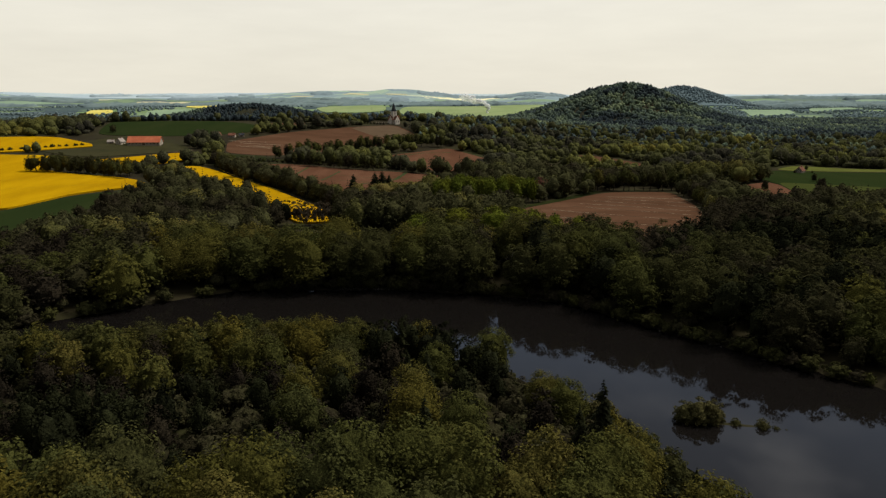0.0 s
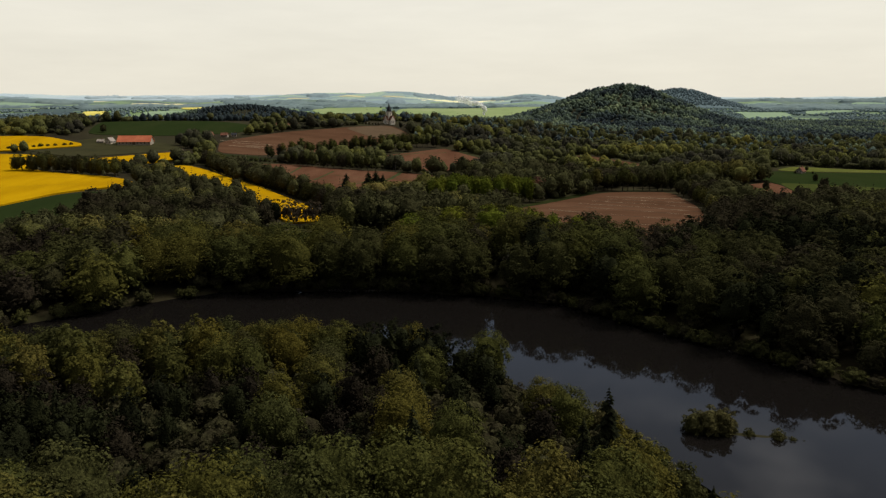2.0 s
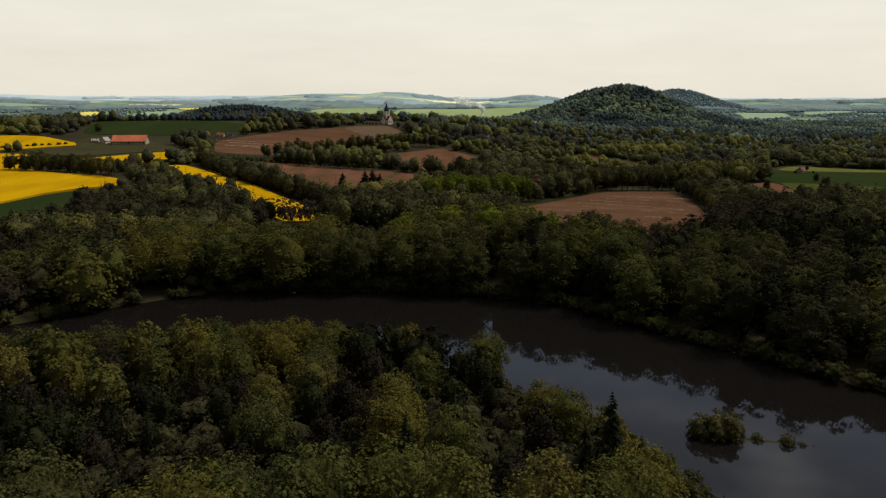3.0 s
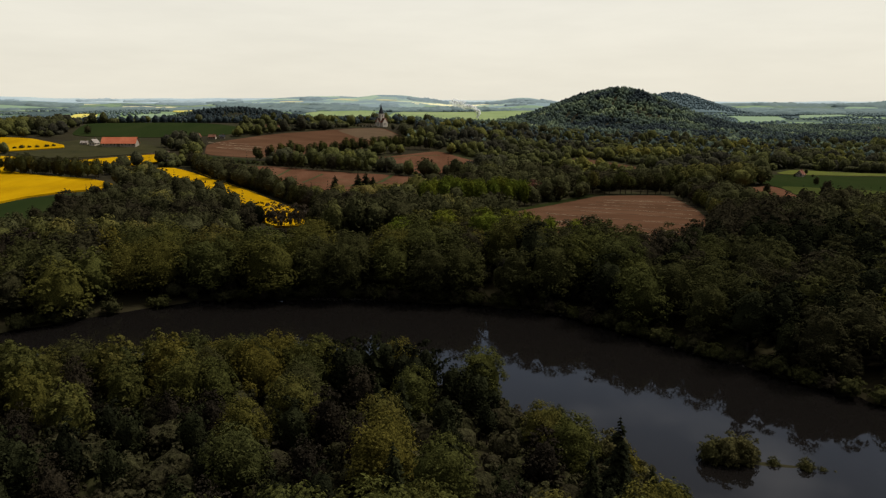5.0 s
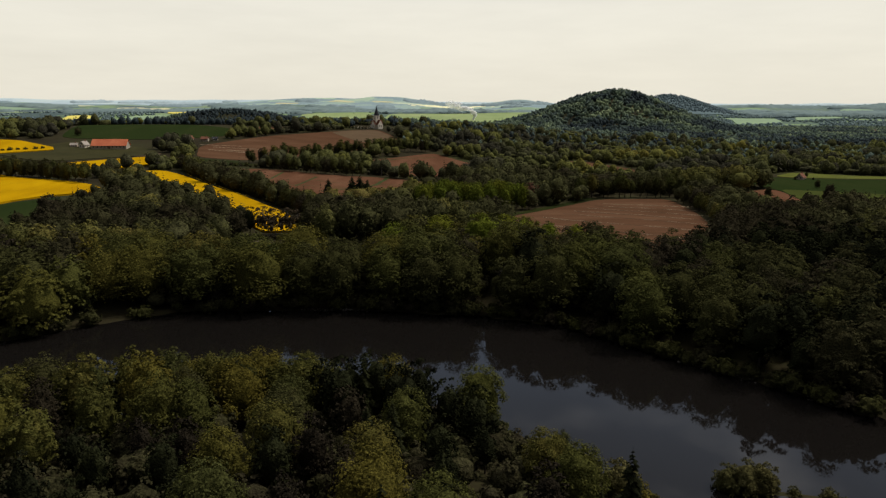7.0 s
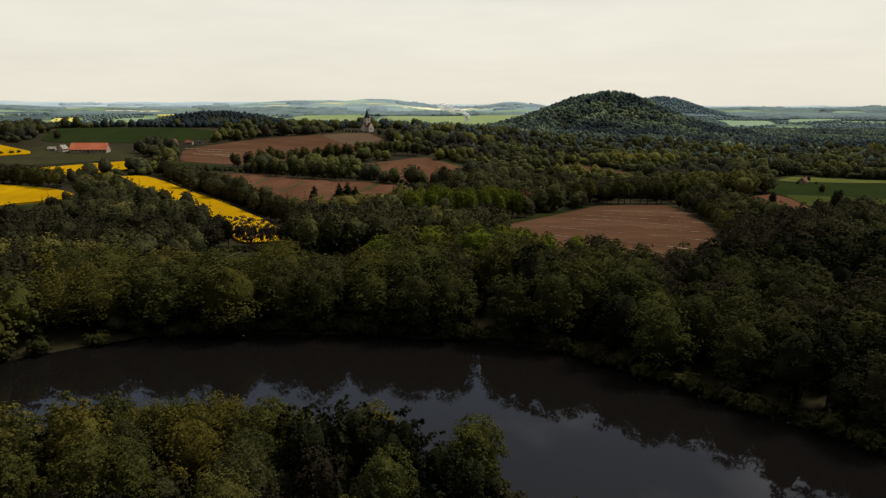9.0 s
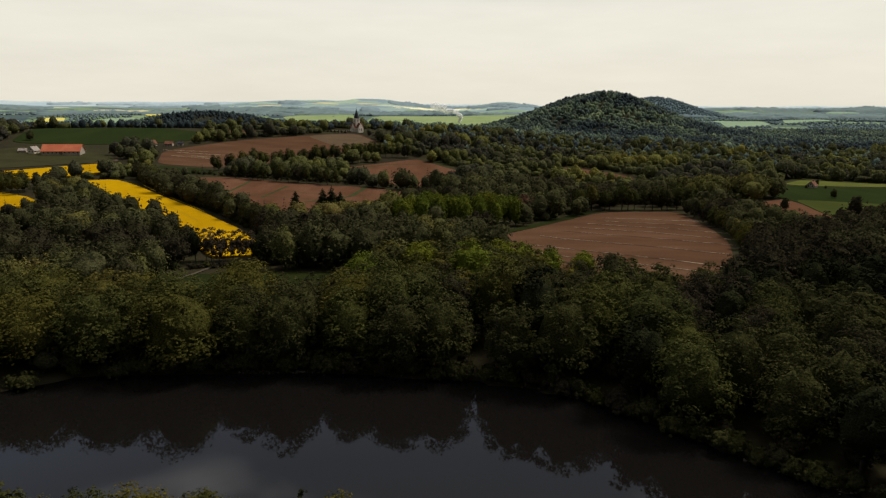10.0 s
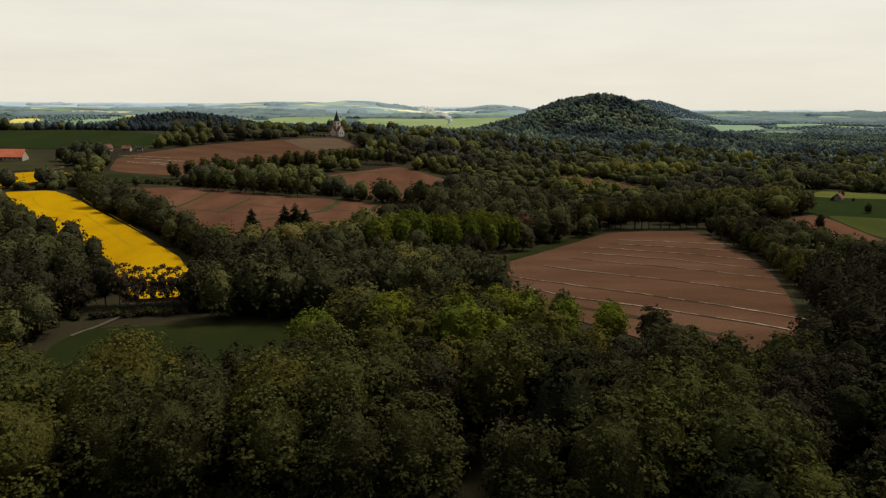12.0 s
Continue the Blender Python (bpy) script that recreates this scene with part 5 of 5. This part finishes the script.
# ---- islet ----
def islet():
    bm = bmesh.new()
    bmesh.ops.create_uvsphere(bm, u_segments=28, v_segments=8, radius=1.0)
    for v in bm.verts:
        a = math.atan2(v.co.y, v.co.x)
        k = 1 + 0.25 * noise.noise((math.cos(a) * 1.6, math.sin(a) * 1.6, 2))
        v.co = Vector((v.co.x * 11.0 * k, v.co.y * 1.3 * k, v.co.z * 0.46))
    ob = part("islet", bm, M_GROUND)
    ob.matrix_basis = pose(63.5, 128.2, -0.40, 0, 0, -11)
    return tagged(ob, "low muddy islet with willow bushes in the pond", "islet", kind="structure")


islet()


# ---- buildings ----
def gable_roof(x0, x1, half, eave, ridge_z, over=0.4, thick=0.25):
    bm = bmesh.new()
    drop = over * (ridge_z - eave) / half
    prism(bm, [(-half - over, eave - drop), (0, ridge_z), (half + over, eave - drop), (half + over, eave - drop + thick), (0, ridge_z + thick), (-half - over, eave - drop + thick)], x0 - over, x1 + over)
    return bm


def gable_walls(x0, x1, half, eave, ridge_z):
    return prism(bmesh.new(), [(-half, -1.5), (half, -1.5), (half, eave), (0, ridge_z - 0.05), (-half, eave)], x0, x1)


def turned(bm, m):
    bm.transform(m)
    return bm


def opening(parent, name, x, y, z, w, h, facing, mat=None):
    """A window or door with its frame, facing along -y (0) or turned by so many degrees."""
    bm = box(bmesh.new(), -w / 2, w / 2, -0.06, 0.1, 0, h)
    fr = part(name, turned(bm, pose(x, y, z, 0, 0, facing)), mat or M_DARKWIN, parent)
    bm = bmesh.new()
    for a, b, c, d in ((-w / 2 - 0.12, -w / 2, -0.1, h + 0.12), (w / 2, w / 2 + 0.12, -0.1, h + 0.12), (-w / 2, w / 2, h, h + 0.12), (-w / 2, w / 2, -0.12, 0)):
        box(bm, a, b, -0.1, 0.1, c, d)
    part("window_frame" if name == "window" else "door_frame", turned(bm, pose(x, y, z, 0, 0, facing)), M_PLASTER, fr)


def church(x, y):
    c = thing("church", pose(x, y, gz(x, y), 0, 0, 38) @ Matrix.Diagonal((0.84, 0.84, 0.98, 1)), "small cream church with red roofs and a dark pointed spire", "church")
    part("tower", box(bmesh.new(), -3.4, 3.4, -3.4, 3.4, -1.5, 15.5, 0.12), M_PLASTER, c)
    part("cornice", box(bmesh.new(), -3.7, 3.7, -3.7, 3.7, 15.5, 16.0, 0.08), M_PLASTER, c)
    bm = bmesh.new()
    bmesh.ops.create_cone(bm, cap_ends=True, segments=8, radius1=4.1, radius2=0.05, depth=11.0, matrix=pose(0, 0, 21.5, 0, 0, 22.5))
    part("spire", bm, M_SLATE, c, "dark slate spire")
    part("cross", box(box(bmesh.new(), -0.08, 0.08, -0.08, 0.08, 26.9, 28.6), -0.45, 0.45, -0.08, 0.08, 27.8, 27.98), M_SLATE, c)
    for turn, length in ((-90, 6.5), (0, 5.5), (90, 8.0), (180, 3.0)):
        part("wing", turned(gable_walls(2.0, 3.4 + length, 3.6, 5.4, 10.4), pose(0, 0, 0, 0, 0, turn)), M_PLASTER, c)
        part("roof", turned(gable_roof(3.2, 3.4 + length - 0.5, 3.6, 5.4, 10.4), pose(0, 0, 0, 0, 0, turn)), M_OLDROOF, c, "red-brown tiled roof")
        for s in (-1.5, 1.5):
            p = pose(0, 0, 0, 0, 0, turn) @ Vector((3.4 + length, s, 1.6))
            opening(c, "window", p.x, p.y, p.z, 0.9, 2.8, turn + 90)
    for turn in (0, 90, 180, 270):
        p = pose(0, 0, 0, 0, 0, turn) @ Vector((0, -3.4, 12.0))
        opening(c, "window", p.x, p.y, p.z, 1.1, 2.2, turn)
    return c


def long_barn(x, y, turn):
    c = thing("barn", pose(x, y, gz(x, y), 0, 0, turn), "long cream barn under an orange-red tiled roof", "barn")
    part("wall", gable_walls(-15.5, 15.5, 5.5, 3.4, 8.6), M_HOUSE, c)
    part("roof", gable_roof(-15.5, 15.5, 5.5, 3.4, 8.6, 0.7), M_ROOF, c, "orange-red clay tile roof")
    for i in range(9):
        if i in (4,):
            opening(c, "door", -13.6 + 3.4 * i, -5.5, 0.0, 3.0, 2.9, 0, M_WOODWORK)
        else:
            opening(c, "window", -13.6 + 3.4 * i, -5.5, 1.2, 1.3, 1.3, 0)
    return c


def house(x, y, turn, length, half, eave, ridge_z, roof, label):
    c = thing("house", pose(x, y, gz(x, y), 0, 0, turn), label, "house", "country houses")
    part("wall", gable_walls(-length / 2, length / 2, half, eave, ridge_z), M_PLASTER if "white" in label else M_HOUSE, c)
    part("roof", gable_roof(-length / 2, length / 2, half, eave, ridge_z, 0.5), roof, c, "tiled roof")
    part("chimney", box(bmesh.new(), length * 0.15, length * 0.15 + 0.8, -0.4, 0.4, ridge_z - 0.8, ridge_z + 1.1, 0.04), M_OLDROOF, c)
    for s in (-0.3, 0.3):
        opening(c, "window", s * length, -half, 1.0, 1.1, 1.3, 0)
        opening(c, "window", -length / 2, s * half * 1.6, 1.0, 1.0, 1.3, -90)
    opening(c, "door", 0, -half, 0.0, 1.0, 2.1, 0, M_WOODWORK)
    opening(c, "window", -length / 2, 0, eave + 0.4, 1.0, 1.2, -90)
    return c


church(-64, 856)
long_barn(-300, 657, 5)
house(-326, 659, 80, 7, 2.8, 2.8, 6.0, M_PALEROOF, "small white farmhouse beside the long barn")
house(-337, 662, 10, 6, 2.2, 1.9, 3.6, M_PALEROOF, "low pale shed in the farmyard")
house(-246, 713, 60, 6.5, 2.6, 2.6, 5.6, M_OLDROOF, "white gabled house with a brown roof among trees")
house(-231, 716, 0, 7, 2.6, 2.3, 4.4, M_OLDROOF, "pale house with a brown-red roof among trees")
house(-222, 720, 15, 5, 2.2, 2.2, 3.8, M_SLATE, "small grey outbuilding with a dark roof")
house(320, 578, 42, 7.5, 2.9, 2.1, 5.2, M_OLDROOF, "lone pale house with a steep red-brown roof")
for hx, hy, ht in ((-760, 1420, 20), (-730, 1445, 70), (-800, 1460, -10), (-690, 1475, 40), (160, 1180, 30), (1010, 1500, 20), (960, 1530, 60)):
    house(hx, hy, ht, 11, 4.0, 4.5, 9.0, M_OLDROOF, "distant village house with pale walls")


def power_pole(x, y):
    c = thing("power_pole", pose(x, y, gz(x, y)), "pale concrete power pole at the field's edge", "pole")
    bm = bmesh.new()
    bmesh.ops.create_cone(bm, cap_ends=True, segments=10, radius1=0.22, radius2=0.13, depth=9.4, matrix=pose(0, 0, 4.2))
    part("mast", bm, M_STONE, c)
    part("crossarm", box(bmesh.new(), -0.9, 0.9, -0.06, 0.06, 8.2, 8.34, 0.02), M_STONE, c)
    for s in (-0.8, 0.0, 0.8):
        bm = bmesh.new()
        bmesh.ops.create_cone(bm, cap_ends=True, segments=8, radius1=0.07, radius2=0.04, depth=0.25, matrix=pose(s, 0, 8.46))
        part("insulator", bm, M_SLATE, c)


power_pole(-36, 551)


def cemetery_wall(points):
    c = thing("cemetery_wall", pose(0, 0, 0), "low whitewashed cemetery wall beside the church", "wall")
    for (ax, ay), (bx, by) in zip(points, points[1:]):
        d, a = math.hypot(bx - ax, by - ay), math.degrees(math.atan2(by - ay, bx - ax))
        z = min(gz(ax, ay), gz(bx, by))
        part("wall_panel", turned(box(bmesh.new(), 0, d - 0.5, -0.2, 0.2, -0.5, 1.5, 0.03), pose(ax, ay, z, 0, 0, a)), M_PLASTER, c)
        part("coping", turned(box(bmesh.new(), -0.05, d - 0.45, -0.3, 0.3, 1.5, 1.65, 0.03), pose(ax, ay, z, 0, 0, a)), M_OLDROOF, c)
        part("pier", turned(box(bmesh.new(), -0.5, 0.0, -0.35, 0.35, -0.5, 1.9, 0.03), pose(ax, ay, z, 0, 0, a)), M_PLASTER, c)


cemetery_wall([(-98, 851), (-92, 848), (-86, 846), (-80, 845), (-74, 845)])


def gravestone(x, y, h):
    c = thing("gravestone", pose(x, y, gz(x, y), 0, 0, 10 * noise.noise((x, y, 0))), "pale upright gravestone by the church", "gravestone", "gravestones")
    part("base", box(bmesh.new(), -0.5, 0.5, -0.25, 0.25, -0.2, 0.25, 0.02), M_STONE, c)
    bm = bmesh.new()
    prism(bm, [(-0.36, 0.25), (0.36, 0.25), (0.36, h), (0.2, h + 0.18), (0, h + 0.25), (-0.2, h + 0.18), (-0.36, h)], -0.1, 0.1)
    part("headstone", turned(bm, pose(0, 0, 0, 0, 0, 90)), M_PLASTER, c)


for k in range(9):
    gravestone(-94 + 2.6 * k, 852 + 1.5 * (k % 3), 0.9 + 0.15 * (k % 4))


# ---- smoke of a garden fire ----
def smoke(x, y):
    m = bpy.data.materials.new("thin_white_smoke")
    m.use_nodes = True
    n, l = m.node_tree.nodes, m.node_tree.links
    b = n["Principled BSDF"]
    b.inputs["Base Color"].default_value = (0.95, 0.95, 0.95, 1)
    b.inputs["Roughness"].default_value = 1.0
    tr = n.new("ShaderNodeBsdfTranslucent")
    tr.inputs["Color"].default_value = (0.95, 0.95, 0.95, 1)
    cl = n.new("ShaderNodeBsdfTransparent")
    both, ms = n.new("ShaderNodeMixShader"), n.new("ShaderNodeMixShader")
    both.inputs[0].default_value = 0.6
    l.new(b.outputs["BSDF"], both.inputs[1])
    l.new(tr.outputs["BSDF"], both.inputs[2])
    l.new(cl.outputs["BSDF"], ms.inputs[1])
    l.new(both.outputs["Shader"], ms.inputs[2])
    l.new(ms.outputs["Shader"], n["Material Output"].inputs["Surface"])
    t = noise_node(n, l, 0.09, 4.0, 0.65)
    mr = n.new("ShaderNodeMapRange")
    mr.inputs["From Min"].default_value, mr.inputs["From Max"].default_value = 0.30, 0.54
    co, sp = n.new("ShaderNodeTexCoord"), n.new("ShaderNodeSeparateXYZ")
    thin, mul = n.new("ShaderNodeMapRange"), n.new("ShaderNodeMath")
    mul.operation = "MULTIPLY"
    for q, w in (("From Min", 6.0), ("From Max", 58.0), ("To Min", 1.0), ("To Max", 0.35)):
        thin.inputs[q].default_value = w
    l.new(co.outputs["Object"], sp.inputs[0])
    l.new(sp.outputs["Z"], thin.inputs["Value"])
    l.new(t.outputs["Fac"], mr.inputs["Value"])
    l.new(mr.outputs["Result"], mul.inputs[0])
    l.new(thin.outputs["Result"], mul.inputs[1])
    l.new(mul.outputs[0], ms.inputs[0])
    r = np.random.default_rng(3)
    out = []
    for i in range(40):
        f = i / 39
        px, pz = 8 * math.sin(5 * f) - 75 * f ** 2.2 + r.normal() * (1 + 7 * f), 4 + 54 * f ** 0.75 + r.normal() * 4 * f
        s = 3.2 + 8 * f * r.uniform(0.6, 1.4)
        v, k = ICO2
        out.append((v * s * np.array([1.3, 1, 0.75]) + np.array([px, r.normal() * 8 * f, pz]), k))
    v, k = join(out)
    ob = new("smoke_plume", mesh_of("smoke_plume", v, k, m, smooth=True))
    ob.matrix_basis = pose(x, y, gz(x, y))
    tagged(ob, "thin white smoke plume rising from a far garden fire", "smoke", kind="stuff")


smoke(150, 2250)
